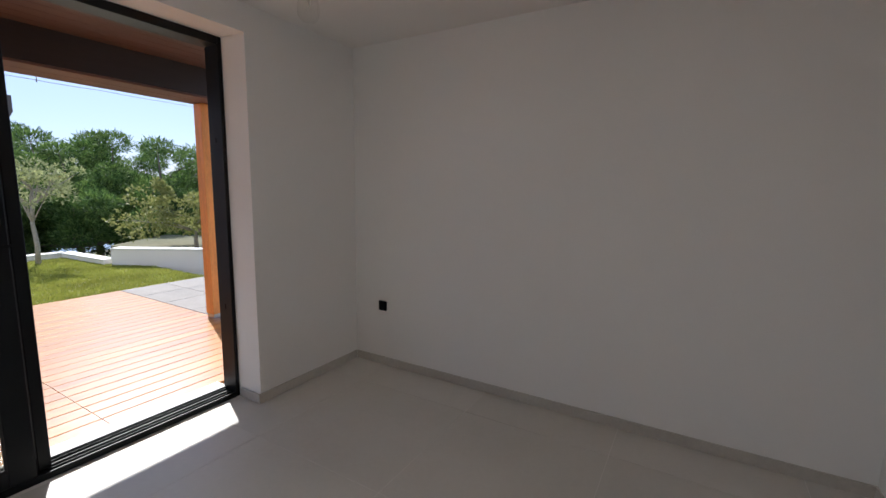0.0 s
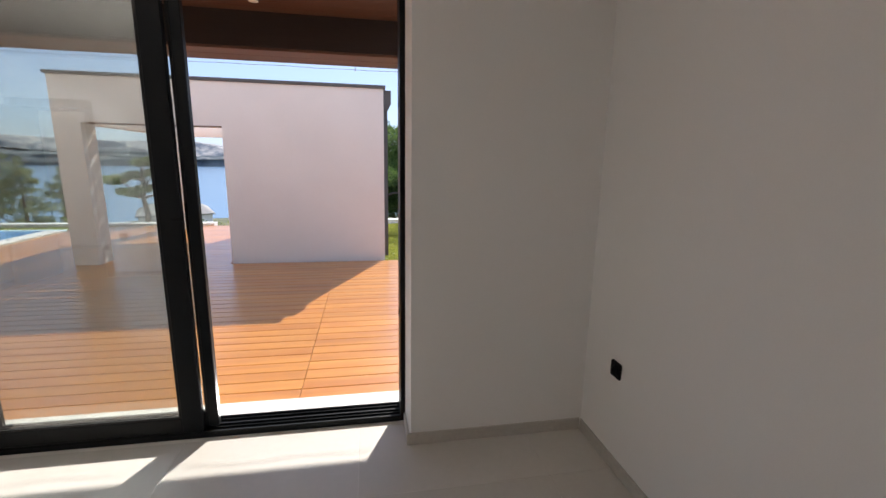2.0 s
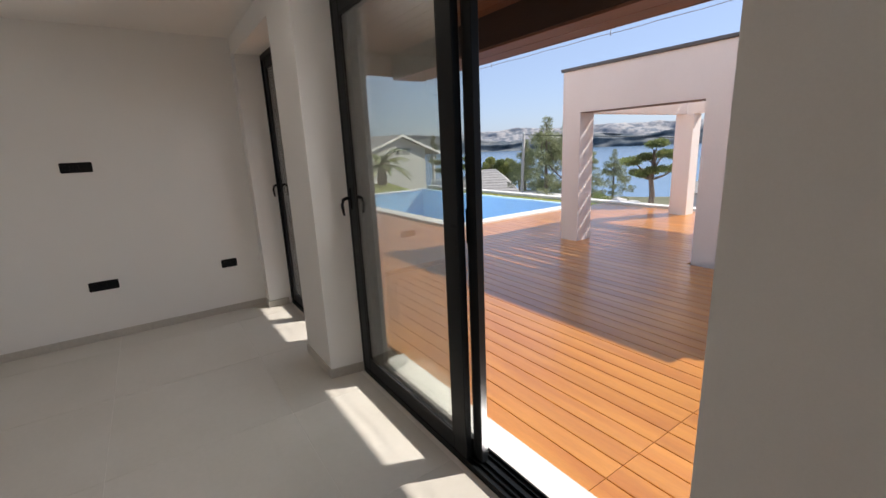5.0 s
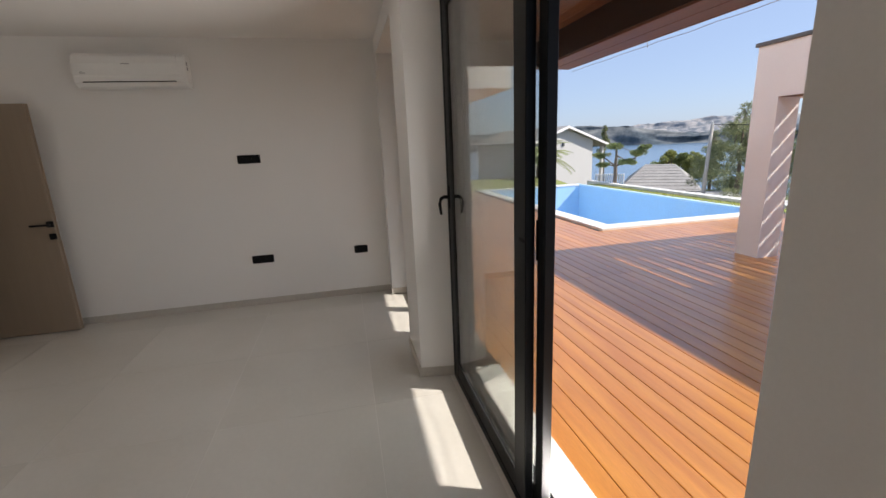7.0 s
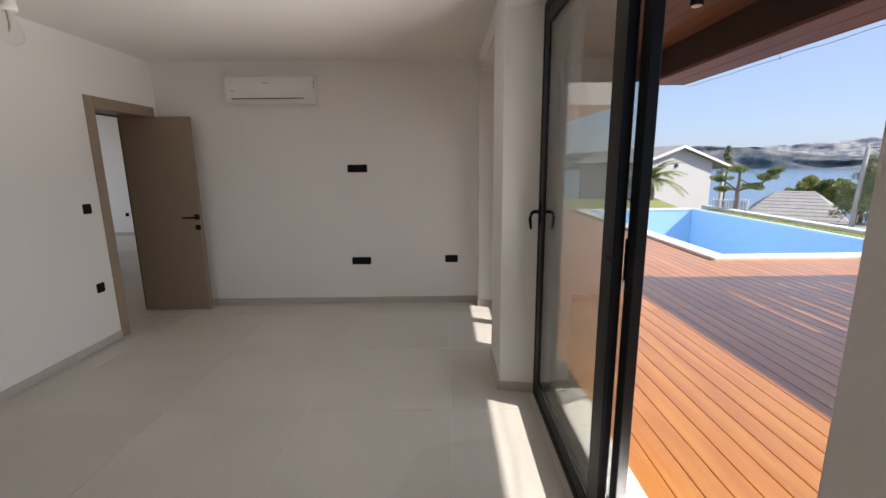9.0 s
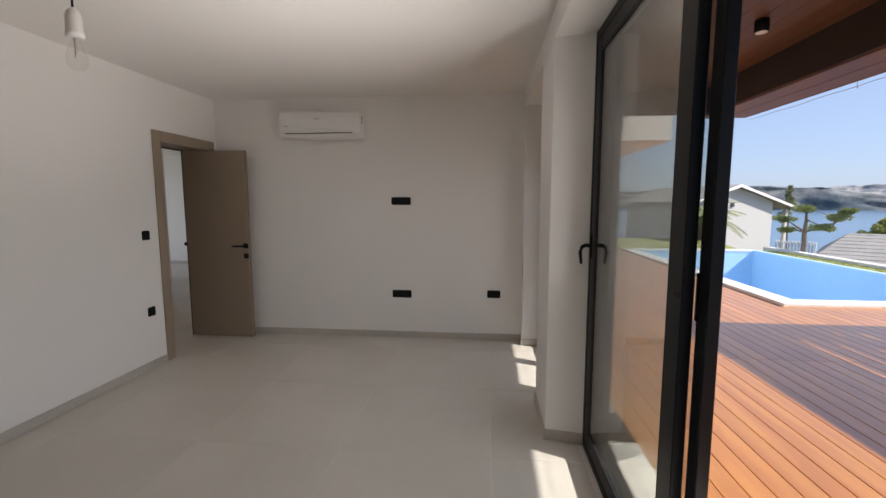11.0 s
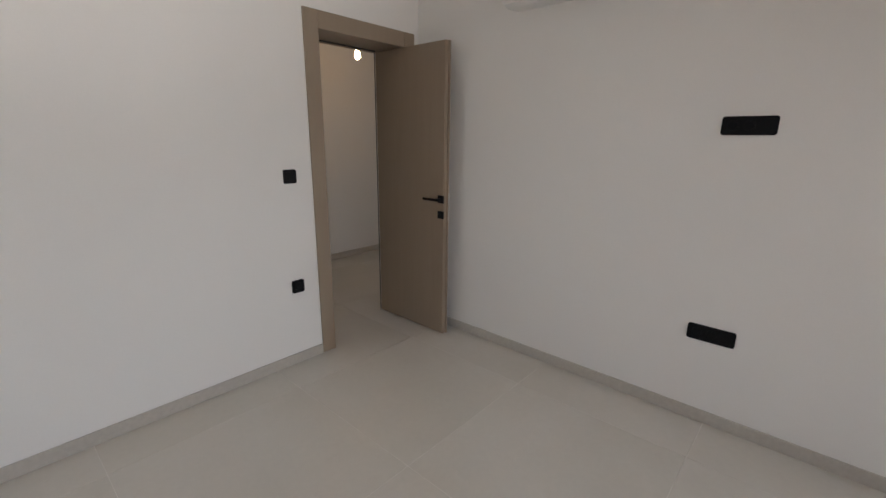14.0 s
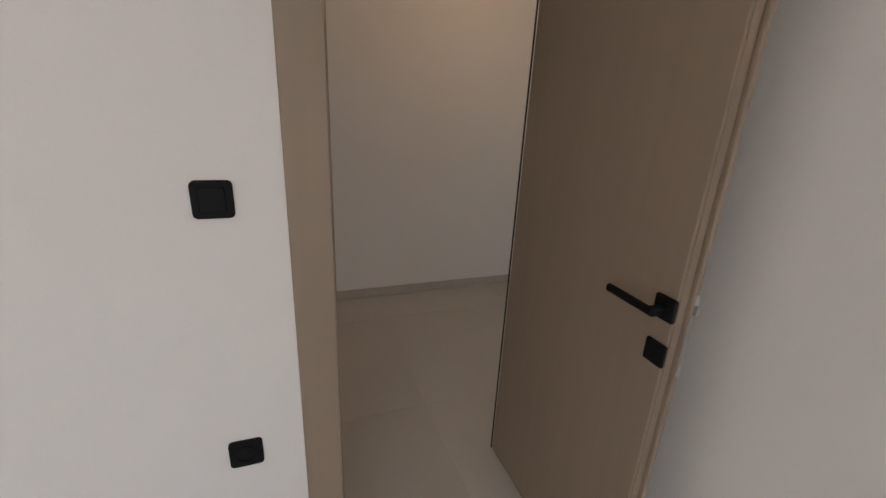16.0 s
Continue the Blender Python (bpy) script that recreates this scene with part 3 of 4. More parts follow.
# Out of view; the gap is made up to let outside light in.
single("wall_facade", boxes(((-7.45, 2.87, 0), (-7.0, YO, TOP)), ((-3.2, 2.87, 0), (XW - 0.25, YO, TOP)), ((-7.0, 2.87, 2.36), (-3.2, YO, TOP))), M_WALL, "unseen white outer wall left open to let sky light in", "wall", "structure")
bm = boxes(((-3.55, -2.50, 0), (0.35, -2.489, SK)), ((-3.561, -2.75, 0), (-3.55, -2.489, SK)), bevel=0.002)
box(bm, (-5.10, -4.1, 0), (-5.089, -3.66, SK), 0.002)
box(bm, (-7.45, -6.35, 0), (-7.439, 2.8, SK), 0.002)
single("baseboard_hall", bm, M_SKIRT, "low greige tile skirting in the hall", "baseboard", "structure")
plate("wall_socket", "black power socket on the far room's wall", "socket", (-7.45, -4.89, 0.48), 0.082, radians(-90), 1, "socket")

# ---- outside: the house's own deck front ----
single("threshold", boxes(((-0.36, 3.146, -0.08), (2.03, 3.34, 0.0)), bevel=0.004), M_STONE, "white stone threshold outside the sliding door", "threshold", "structure")
single("threshold_slim", boxes(((-2.18, 3.146, -0.08), (-0.82, 3.34, 0.0)), bevel=0.004), M_STONE, "white stone threshold outside the window", "threshold", "structure")
OX0, OX1, OY, OZ = -2.64, 3.30, 5.08, 2.37
soffit = single("soffit", boxes(((OX0, YO, 2.655), (OX1, 4.66, 2.70))), M_SUB, "brown boarded soffit under the roof overhang", "soffit", "structure")
single("roof_overhang", boxes(((OX0, YO, 2.70), (OX1, OY - 0.02, 2.90))), M_CAP, "roof overhang above the deck", "roof", "structure")
beam = thing("edge_beam", "timber beam along the overhang edge, dark face and lighter lit underside", "beam", ((OX0 + OX1) / 2, 4.87, OZ), "structure")
BO = Matrix.Translation((-(OX0 + OX1) / 2, -4.87, -OZ))
# Light is in the colours: dark inner face, lighter underside that catches it.
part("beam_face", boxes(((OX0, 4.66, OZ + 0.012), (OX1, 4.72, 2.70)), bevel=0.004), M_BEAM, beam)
part("underside_board", boxes(((OX0, 4.66, OZ - 0.012), (OX1, 4.855, OZ + 0.010)), ((OX0, 4.862, OZ - 0.012), (OX1, OY - 0.02, OZ + 0.010)), bevel=0.002), M_FASCIA, beam)
part("outer_fascia", boxes(((OX0, OY - 0.02, OZ - 0.015), (OX1, OY, 2.90)), bevel=0.003), M_FASCIA, beam)
part("end_board", boxes(((OX0 - 0.02, YO, OZ + 0.03), (OX0, OY, 2.90)), bevel=0.003), M_FASCIA, beam)
for c in beam.children:
    c.matrix_parent_inverse = BO
wire = thing("string_cable", "thin cable strung along the overhang edge on small hooks", "cable", (0.3, 5.13, OZ))
wb = bmesh.new()
pts = [(OX0 + i * (OX1 - OX0) / 40 - 0.3, 0.012 * math.sin(i * 1.7), -0.030 - 0.004 * abs(math.sin(i * 0.39))) for i in range(41)]
tube(wb, pts, 0.0022, 5)
part("cable", wb, M_GREYPL, wire)
for hx in (-1.62, -0.2, 1.4):
    part("hook", tube(bmesh.new(), [(hx, -0.05, 0.05), (hx, -0.01, 0.02), (hx, 0, -0.05)], 0.004, 6), M_STEEL, wire)
post = thing("timber_post", "orange-stained square timber post with a steel foot", "post", (3.03, 4.99, 0))
part("shaft", boxes(((-0.07, -0.07, 0.03), (0.07, 0.07, OZ - 0.013)), bevel=0.008, seg=2), M_POST, post)
part("foot_plate", boxes(((-0.06, -0.06, -0.02), (0.06, 0.06, 0.03)), bevel=0.003), M_STEEL, post)


def downlight(x, y):
    t = thing("downlight", "small round black surface downlight on the soffit", "ceiling lamp", (x, y, 2.650), group="downlights under the overhang")
    part("body", lathe(bmesh.new(), [(0.042, 0.0), (0.042, -0.075), (0.038, -0.078)]), M_BLACK, t, "", True)
    part("lens", lathe(bmesh.new(), [(0.034, -0.074), (0.034, -0.0815), (0.01, -0.0825)]), M_WHITEPL, t, "pale frosted lens", True)


downlight(-0.83, 4.15)
downlight(1.03, 4.18)
bal = thing("balcony", "white balcony slab of the upper storey with a glass rail", "balcony", (-7, 4.3, 2.5))
part("slab", boxes(((-2.0, -1.2, -0.05), (2.0, 1.0, 0.55)), bevel=0.01), M_STUCCO, bal)
gl = part("glass_rail", boxes(((1.94, -1.2, 0.55), (1.96, 0.98, 1.5)), ((-2.0, 0.95, 0.55), (1.94, 0.97, 1.5))), M_GLASS, bal)
gl.visible_shadow = False
single("upper_storey", boxes(((-10.5, -1.0, TOP + 0.25), (XE + 0.25, 3.10, 5.4))), M_STUCCO, "white upper storey of the house", "house", "structure")

# ---- pavilion ----
pav = thing("pavilion", "white stucco garden pavilion with an open portal and slatted pergola", "pavilion", (0, 9.2, 0))
P1 = (-2.275, -1.95)
PX, PE, PY, PB, PT, LT = -0.200, 2.055, 7.395, 10.90, 2.535, 1.938
PO = Matrix.Translation((0, -9.2, 0))
part("portal", prism(bmesh.new(), [(P1[0], -0.05), (P1[1], -0.05), (P1[1], LT), (PX, LT), (PX, -0.05), (PE, -0.05), (PE, PT), (P1[0], PT)], (PY, PY + 0.32), "y"), M_STUCCO, pav)
part("wall", boxes(((PX, PY + 0.32, -0.05), (PE, PB, PT))), M_STUCCO, pav)
part("column", boxes(((-2.27, 10.70, -0.05), (-1.93, 11.00, LT)), bevel=0.008), M_STUCCO, pav)
part("side_beam", boxes(((P1[0] + 0.002, PY + 0.32, LT + 0.002), (-2.10, 11.02, 2.32)), bevel=0.006), M_STUCCO, pav)
part("back_beam", boxes(((-2.10, 10.76, LT + 0.002), (PX, 11.02, 2.30)), bevel=0.006), M_STUCCO, pav)
for k in range(10):
    yy = PY + 0.50 + 0.285 * k
    part("slat", boxes(((-2.10, yy, 2.16), (PX, yy + 0.118, 2.30)), bevel=0.004), M_STUCCO, pav)
part("coping", boxes(((P1[0] - 0.03, PY - 0.03, PT), (PE + 0.03, PY + 0.33, PT + 0.045)), ((PX + 0.02, PY + 0.33, PT), (PE + 0.03, PB + 0.03, PT + 0.045)), bevel=0.006), M_CAP, pav, "dark grey metal coping")
part("portal_trim", boxes(((P1[1], PY - 0.002, LT - 0.006), (PX, PY + 0.298, LT - 0.001))), M_FASCIA, pav, "thin brown line under the lintel")
pipe = part("downpipe", boxes(((PE + 0.004, 7.56, 0.0), (PE + 0.064, 7.62, 2.28)), bevel=0.004), M_CAP, pav, "dark grey square downpipe")
part("hopper", prism(bmesh.new(), [(PE + 0.004, 2.24), (PE + 0.066, 2.24), (PE + 0.115, 2.34), (PE + 0.115, 2.53), (PE + 0.004, 2.53)], (7.50, 7.70), "y"), M_CAP, pipe)
for c in pav.children:
    c.matrix_parent_inverse = PO

# ---- pool ----
QX0, QX1, QY0, QY1 = -11.8, -4.25, 6.68, 10.75
pool = thing("swimming_pool", "empty light blue swimming pool with white stone coping", "pool", ((QX0 + QX1) / 2, (QY0 + QY1) / 2, 0))
QO = Matrix.Translation((-(QX0 + QX1) / 2, -(QY0 + QY1) / 2, 0))
C = 0.30
ix0, ix1, iy0, iy1 = QX0 + C, QX1 - C, QY0 + C, QY1 - C
part("basin_floor", boxes(((ix0 - 0.2, iy0 - 0.2, -1.7), (ix1 + 0.2, iy1 + 0.2, -1.5))), M_POOL, pool)
for a, b in ((((ix0 - 0.2, iy0 - 0.2, -1.5)), (ix0, iy1 + 0.2, -0.03)), ((ix1, iy0 - 0.2, -1.5), (ix1 + 0.2, iy1 + 0.2, -0.03)), ((ix0, iy0 - 0.2, -1.5), (ix1, iy0, -0.03)), ((ix0, iy1, -1.5), (ix1, iy1 + 0.2, -0.03))):
    part("basin_wall", boxes((a, b)), M_POOL, pool)
n = 15
for k in range(n):
    a, b = QX0 + k * (QX1 - QX0) / n, QX0 + (k + 1) * (QX1 - QX0) / n
    part("coping_stone", boxes(((a + 0.0015, QY0, -0.03), (b - 0.0015, iy0 + 0.015, 0.022)), bevel=0.005), M_STONE, pool)
part("overflow_rim", boxes(((QX0, iy1 - 0.006, -0.03), (QX1, iy1 + 0.14, 0.018)), bevel=0.006), M_RIM, pool, "pale blue overflow rim")
part("overflow_gutter", boxes(((QX0, iy1 + 0.14, -0.05), (QX1, QY1, -0.012)), bevel=0.004), M_PAVE, pool, "beige gutter strip")
for k in range(7):
    a, b = iy0 + 0.016 + k * (iy1 - iy0 - 0.032) / 7, iy0 + 0.016 + (k + 1) * (iy1 - iy0 - 0.032) / 7
    for x0, x1 in ((QX0, ix0 + 0.015), (ix1 - 0.015, QX1)):
        part("coping_stone", boxes(((x0, a + 0.0015, -0.03), (x1, b - 0.0015, 0.022)), bevel=0.005), M_STONE, pool)
for c in pool.children:
    c.matrix_parent_inverse = QO

# ---- ground, lawns, kerbs ----
def height(x, y):
    d = math.hypot(x - 0.0, y - 4.0)
    w = 11 + 9 * max(0.0, -x / max(d, 1)) ** 2 * (1 if y < 30 else 0)
    if d < w:
        return -2.4
    e = d - w
    return -2.4 - 0.7 * (1 - math.exp(-e / 7)) - 17.2 * min(1.0, max(0.0, (e - 6) / 165)) ** 0.85


rs = [0, 4, 8, 10, 11, 12, 13.5, 15, 17, 19, 21, 24, 28, 34, 42, 55, 75, 100, 130, 160, 190, 230, 400, 900, 2500, 4500]
seg = 72
verts, faces = [], []
for r in rs:
    for k in range(seg):
        a = 2 * math.pi * k / seg
        x, y = r * math.cos(a), 4 + r * math.sin(a)
        z = height(x, y) + (0.25 * noise.noise((x * 0.25, y * 0.25, 0)) if 12 < r < 200 else 0)
        if r > 200:
            z = -26
        verts.append((x, y, z))
for i in range(len(rs) - 1):
    for k in range(seg):
        faces.append((i * seg + k, i * seg + (k + 1) % seg, (i + 1) * seg + (k + 1) % seg, (i + 1) * seg + k))
tagged(new("ground", raw("ground", verts, faces, M_EARTH)), "dry scrubby slope falling to the sea", "ground", kind="structure")
single("water", boxes(((-4300, -300, -20.5), (2600, 4300, -18.6))), M_SEA, "calm blue sea bay", "sea", "structure")


def hills(name, r0, a0, a1, tops, deep, seed, label, material):
    """A long ridge beyond the bay: tops gives (azimuth, height) knots."""
    verts, faces, cols, rows = [], [], 150, 16
    ks, hs = [k for k, _ in tops], [h for _, h in tops]
    for i in range(cols + 1):
        az = a0 + (a1 - a0) * i / cols
        h = float(np.interp(az, ks, hs)) * (0.84 if deep > 100 else 0.94)
        for j in range(rows + 1):
            u = j / rows
            r = r0 + deep * u + 25 * noise.noise((az * 0.35, u * 3, seed))
            s = min(1.0, u * 1.25)
            z = -19.5 + (h + 19.5) * (s ** 0.75) * (1 + 0.10 * noise.noise((az * 0.55, u * 4, seed + 3)) * u) + 3.0 * noise.noise((az * 1.7, u * 9, seed + 7)) * min(1, u * 3)
            verts.append((r * math.cos(radians(az)), r * math.sin(radians(az)), z))
    for i in range(cols):
        for j in range(rows):
            a = i * (rows + 1) + j
            faces.append((a, a + rows + 1, a + rows + 2, a + 1))
    me = raw(name, verts, faces, material)
    me.shade_smooth()
    return tagged(new(name, me), label, "hill", kind="structure")


hills("backdrop_hill", 1350, 92, 172, [(92, 44), (104, 50), (110, 56), (118, 54), (124, 59), (129, 52), (132, 54), (134.5, 61), (138, 54), (140, 50), (142.5, 45), (145, 41), (149, 46), (158, 38), (172, 30)], 150, 5, "bare pale karst ridge with dark, haze-tinted scrub across the bay", M_HILL)
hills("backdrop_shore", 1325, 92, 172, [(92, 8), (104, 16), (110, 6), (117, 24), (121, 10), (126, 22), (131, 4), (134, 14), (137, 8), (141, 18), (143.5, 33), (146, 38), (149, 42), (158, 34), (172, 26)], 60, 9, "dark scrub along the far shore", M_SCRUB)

lawn = single("lawn_base", boxes(((2.08, 7.34, -0.5), (4.6, 12.4, -0.15)), ((QX0, QY1, -0.5), (-2.4, 11.34, -0.045))), M_LAWN, "short yellow-green lawn", "lawn", "structure")


single("lawn_far", prism(bmesh.new(), [(-20.5, 3.2), (QX0, 3.2), (QX0, 10.9), (-12.6, 11.4), (-20.5, 13.6)], (-2.6, -0.36)), M_LAWN, "short yellow-green lawn beyond the pool", "lawn", "structure")
single("gravel_bank", prism(bmesh.new(), [(-13, 11.56), (-0.6, 11.56), (-0.6, 15.5), (-13, 18)], (-2.6, -0.80)), M_ROCK, "pale stony bank below the kerb wall", "bank", "structure")


def grass(name, regions, count, seed, tall=0.035):
    rnd = random.Random(seed)
    verts, faces = [], []
    for x0, y0, x1, y1, z, share in regions:
        for _ in range(int(count * share)):
            x, y, a, h = rnd.uniform(x0, x1), rnd.uniform(y0, y1), rnd.uniform(0, 6.28), rnd.uniform(0.5, 1.2) * tall
            w, i = 0.006 + 0.006 * rnd.random(), len(verts)
            dx, dy, lx, ly = math.cos(a) * w, math.sin(a) * w, rnd.uniform(-0.5, 0.5) * h, rnd.uniform(-0.5, 0.5) * h
            verts += [(x - dx, y - dy, z), (x + dx, y + dy, z), (x + lx, y + ly, z + h)]
            faces.append((i, i + 1, i + 2))
    return tagged(new(name, raw(name, verts, faces, M_GRASS)), "short yellow-green lawn grass", "grass", kind="stuff")


grass("lawn_grass", [(2.09, 7.36, 4.6, 12.3, -0.15, 0.85), (QX0, QY1 + 0.02, -2.5, 11.3, -0.045, 0.04)], 42000, 3)


def wall_run(name, pts, wide, z0, z1, label, category):
    """A low rendered wall along a line, with a slightly wider cap."""
    t = thing(name, label, category, (pts[0][0], pts[0][1], 0), "structure")
    off = Matrix.Translation((-pts[0][0], -pts[0][1], 0))
    for (xa, ya), (xb, yb) in zip(pts, pts[1:]):
        d = Vector((xb - xa, yb - ya, 0))
        nrm = Vector((-d.y, d.x, 0)).normalized() * wide / 2
        ln = d.length
        for nm, w, a, b in (("body", 1.0, z0, z1 - 0.04), ("cap", 1.12, z1 - 0.04, z1)):
            bm = prism(bmesh.new(), [(xa + nrm.x * w, ya + nrm.y * w), (xb + nrm.x * w, yb + nrm.y * w), (xb - nrm.x * w, yb - nrm.y * w), (xa - nrm.x * w, ya - nrm.y * w)], (a, b))
            o = part(nm, bm, M_STUCCO if nm == "body" else M_STONE, t)
            o.matrix_parent_inverse = off
    return t


wall_run("kerb", [(-12.5, 11.45), (-1.7, 11.45)], 0.22, -0.9, 0.03, "long low white kerb wall behind the pool", "kerb")
wall_run("kerb", [(2.08, 12.35), (4.10, 12.5), (4.22, 10.62)], 0.22, -0.9, -0.03, "low white kerb at the lawn's edge", "kerb")
wall_run("planter_wall", [(4.28, 10.50), (7.1, 5.9)], 0.24, -0.9, 0.21, "low curved white rendered planter wall", "wall")
single("planter_soil", prism(bmesh.new(), [(4.72, 10.40), (7.30, 6.1), (10, 9), (7, 14), (5.0, 12.5)], (-0.9, 0.02)), M_EARTH, "dry planter soil behind the low wall", "soil", "structure")

# ---- greenery ----
def clump_leaves(rnd, verts, faces, c, rad, count, ln, wd, flat=0.7):
    for _ in range(count):
        while True:
            p = Vector((rnd.uniform(-1, 1), rnd.uniform(-1, 1), rnd.uniform(-1, 1)))
            if 0.15 < p.length < 1:
                break
        p *= (0.55 + 0.45 * rnd.random()) / max(p.length, 0.45) * 0.95
        q = Vector((c[0] + p.x * rad, c[1] + p.y * rad, c[2] + p.z * rad * flat))
        d = (Vector((p.x, p.y, p.z + 0.35)) + 0.9 * Vector((rnd.uniform(-1, 1), rnd.uniform(-1, 1), rnd.uniform(-1, 1)))).normalized()
        s = d.cross(Vector((rnd.uniform(-1, 1), rnd.uniform(-1, 1), rnd.uniform(-1, 1)))).normalized()
        l, w, i = ln * rnd.uniform(0.6, 1.3), wd * rnd.uniform(0.7, 1.3), len(verts)
        verts += [tuple(q - s * w * 0.3), tuple(q + d * l * 0.5 - s * w), tuple(q + d * l), tuple(q + d * l * 0.5 + s * w)]
        faces.append((i, i + 1, i + 2, i + 3))


def tree(name, label, category, place, clumps, trunk, limbs, m_leaf, m_bark, leaves, ln, wd, seed, flat=0.7, group="", turn=0.0):
    """clumps: (x, y, z, radius); trunk: points and radii; limbs go from the trunk's height to clumps."""
    rnd = random.Random(seed)
    t = thing(name, label, category, place, group=group)
    t.rotation_euler = (0, 0, turn)
    bm = bmesh.new()
    tube(bm, [p[:3] for p in trunk], [p[3] for p in trunk], 8)
    top = Vector(trunk[-1][:3])
    for k in limbs:
        c = Vector(clumps[k][:3])
        j = rnd.randrange(max(1, len(trunk) // 2), len(trunk))
        a = Vector(trunk[j][:3])
        mid = a.lerp(c, 0.5) + Vector((rnd.uniform(-1, 1), rnd.uniform(-1, 1), rnd.uniform(-0.2, 0.6))) * 0.12 * (c - a).length
        r = trunk[j][3]
        tube(bm, [a, mid, c], [r * 0.62, r * 0.42, r * 0.14], 6)
    part("trunk", bm, m_bark, t, "", True)
    verts, faces = [], []
    for x, y, z, rad in clumps:
        clump_leaves(rnd, verts, faces, (x, y, z), rad, int(leaves * (0.5 + rad)), ln, wd, flat)
    o = new("crown", raw("crown", verts, faces, m_leaf))
    o.parent = t
    return t


def pine_clumps(rnd, wide, z0, z1, n, r0=0.35, r1=0.7, umbrella=True):
    out = []
    for _ in range(n):
        u = rnd.random()
        a, r = rnd.uniform(0, 6.283), wide * math.sqrt(rnd.random())
        lim = math.sqrt(max(0.0, 1 - (r / wide) ** 2)) if umbrella else 1 - 0.75 * u
        z = z0 + (z1 - z0) * (u * (0.35 + 0.65 * lim) if umbrella else u)
        rr = r if umbrella else r * (1.05 - 0.85 * u)
        out.append((rr * math.cos(a), rr * math.sin(a), z, rnd.uniform(r0, r1)))
    return out


rnd = random.Random(11)
variants = []
for v in range(3):
    cl = pine_clumps(rnd, 2.4, 2.2, 5.5, 24, 0.50, 0.90)
    tr = [(0, 0, -0.6, 0.16), (0.08, 0.05, 1.0, 0.13), (0.25 - 0.2 * v, 0.1, 2.4, 0.11), (0.3 - 0.3 * v, 0.2, 3.9, 0.07)]
    variants.append(tree("pine_tree", "broad green pine with bare trunk beyond the lawn", "tree", (0, 0, 0), cl, tr, range(0, 24, 2), M_PINE, M_BARK, 760, 0.17, 0.016, 20 + v, 0.55, "pines beyond the lawn"))
spots = [(80.6, 20, 1.12), (57, 19, 1.15), (61.5, 21, 1.25), (65, 17.5, 0.98), (68.5, 21, 1.18), (72, 18.5, 1.06), (75, 22, 1.25), (78.5, 19, 1.03), (82, 21.5, 1.20), (85, 18.5, 1.02), (88.5, 22, 1.2), (63, 27, 1.3), (70, 28, 1.25), (77, 28, 1.3), (84, 27, 1.25), (53, 21, 1.2)]
for k, (az, d, s) in enumerate(spots):
    x, y = 0.6 + d * math.cos(radians(az)), 0.4 + d * math.sin(radians(az))
    top = 1.45 + d * math.tan(radians(5.9 + 0.9 * math.sin(k * 2.1)))
    m = Matrix.Translation((x, y, top - 5.9 * s)) @ Matrix.Rotation(k * 2.3, 4, "Z")
    src = variants[k % 3]
    if k < 3:
        src.matrix_basis = m
        src.scale = (s, s, s)
    else:
        src2 = copy_thing(src, m)
        src2.scale = (s, s, s)
# undergrowth below the pines
for k in range(9):
    az, d = 58 + 3.7 * k, 15.2 + 1.2 * math.sin(k * 2.7)
    x, y = 0.6 + d * math.cos(radians(az)), 0.4 + d * math.sin(radians(az))
    rr = random.Random(60 + k)
    cl = [(rr.uniform(-0.9, 0.9), rr.uniform(-0.7, 0.7), rr.uniform(0.2, 0.85), rr.uniform(0.3, 0.5)) for _ in range(11)]
    tree("undergrowth_bush", "dark green bush under the pines", "bush", (x, y, -2.2), cl, [(0, 0, -0.8, 0.05), (0, 0, 0.3, 0.04), (0.05, 0, 0.7, 0.02)], range(0, 11, 2), M_PINE, M_BARK, 120, 0.13, 0.035, 70 + k, 0.8, "bushes under the pines")

rr = random.Random(5)
ocl = []
for k in range(46):
    a, e = rr.uniform(0, 6.283), rr.uniform(-0.4, 1.0)
    r = rr.uniform(0.35, 0.95)
    ocl.append((0.98 * r * math.cos(a) * math.cos(e * 0.9), 0.98 * r * math.sin(a) * math.cos(e * 0.9), 1.52 + 0.64 * r * math.sin(e * 1.4), rr.uniform(0.09, 0.17)))
tree("olive_tree", "young silvery olive tree with a pale forked trunk on the lawn", "tree", (3.42, 11.75, -0.15), ocl, [(0, 0, -0.1, 0.055), (0.02, 0.0, 0.4, 0.042), (-0.01, 0.02, 0.85, 0.036), (0.02, 0.02, 1.15, 0.026), (0.04, 0.0, 1.5, 0.016)],
     range(0, 46, 2), M_OLIVE, M_BARK2, 72, 0.085, 0.017, 6, 0.9)
rr = random.Random(8)
scl = [(rr.uniform(-1.5, 1.5), rr.uniform(-0.6, 0.6), rr.uniform(0.1, 1.0) + 0.25 * rr.random(), rr.uniform(0.18, 0.34)) for _ in range(46)] + [(-0.75 + 0.15 * rr.uniform(-1, 1), 0.1, 1.0 + 0.09 * k, 0.12) for k in range(6)]
tree("flowering_shrub", "loose yellow-green shrub with pale tips behind the planter wall", "shrub", (6.0, 10.6, 0.1), scl, [(0, 0, -0.1, 0.05), (0, 0, 0.3, 0.04), (0.1, 0, 0.6, 0.02)], range(0, 46, 4), M_SHRUB, M_BARK2, 130, 0.085, 0.026, 9, 0.9, turn=radians(-58))


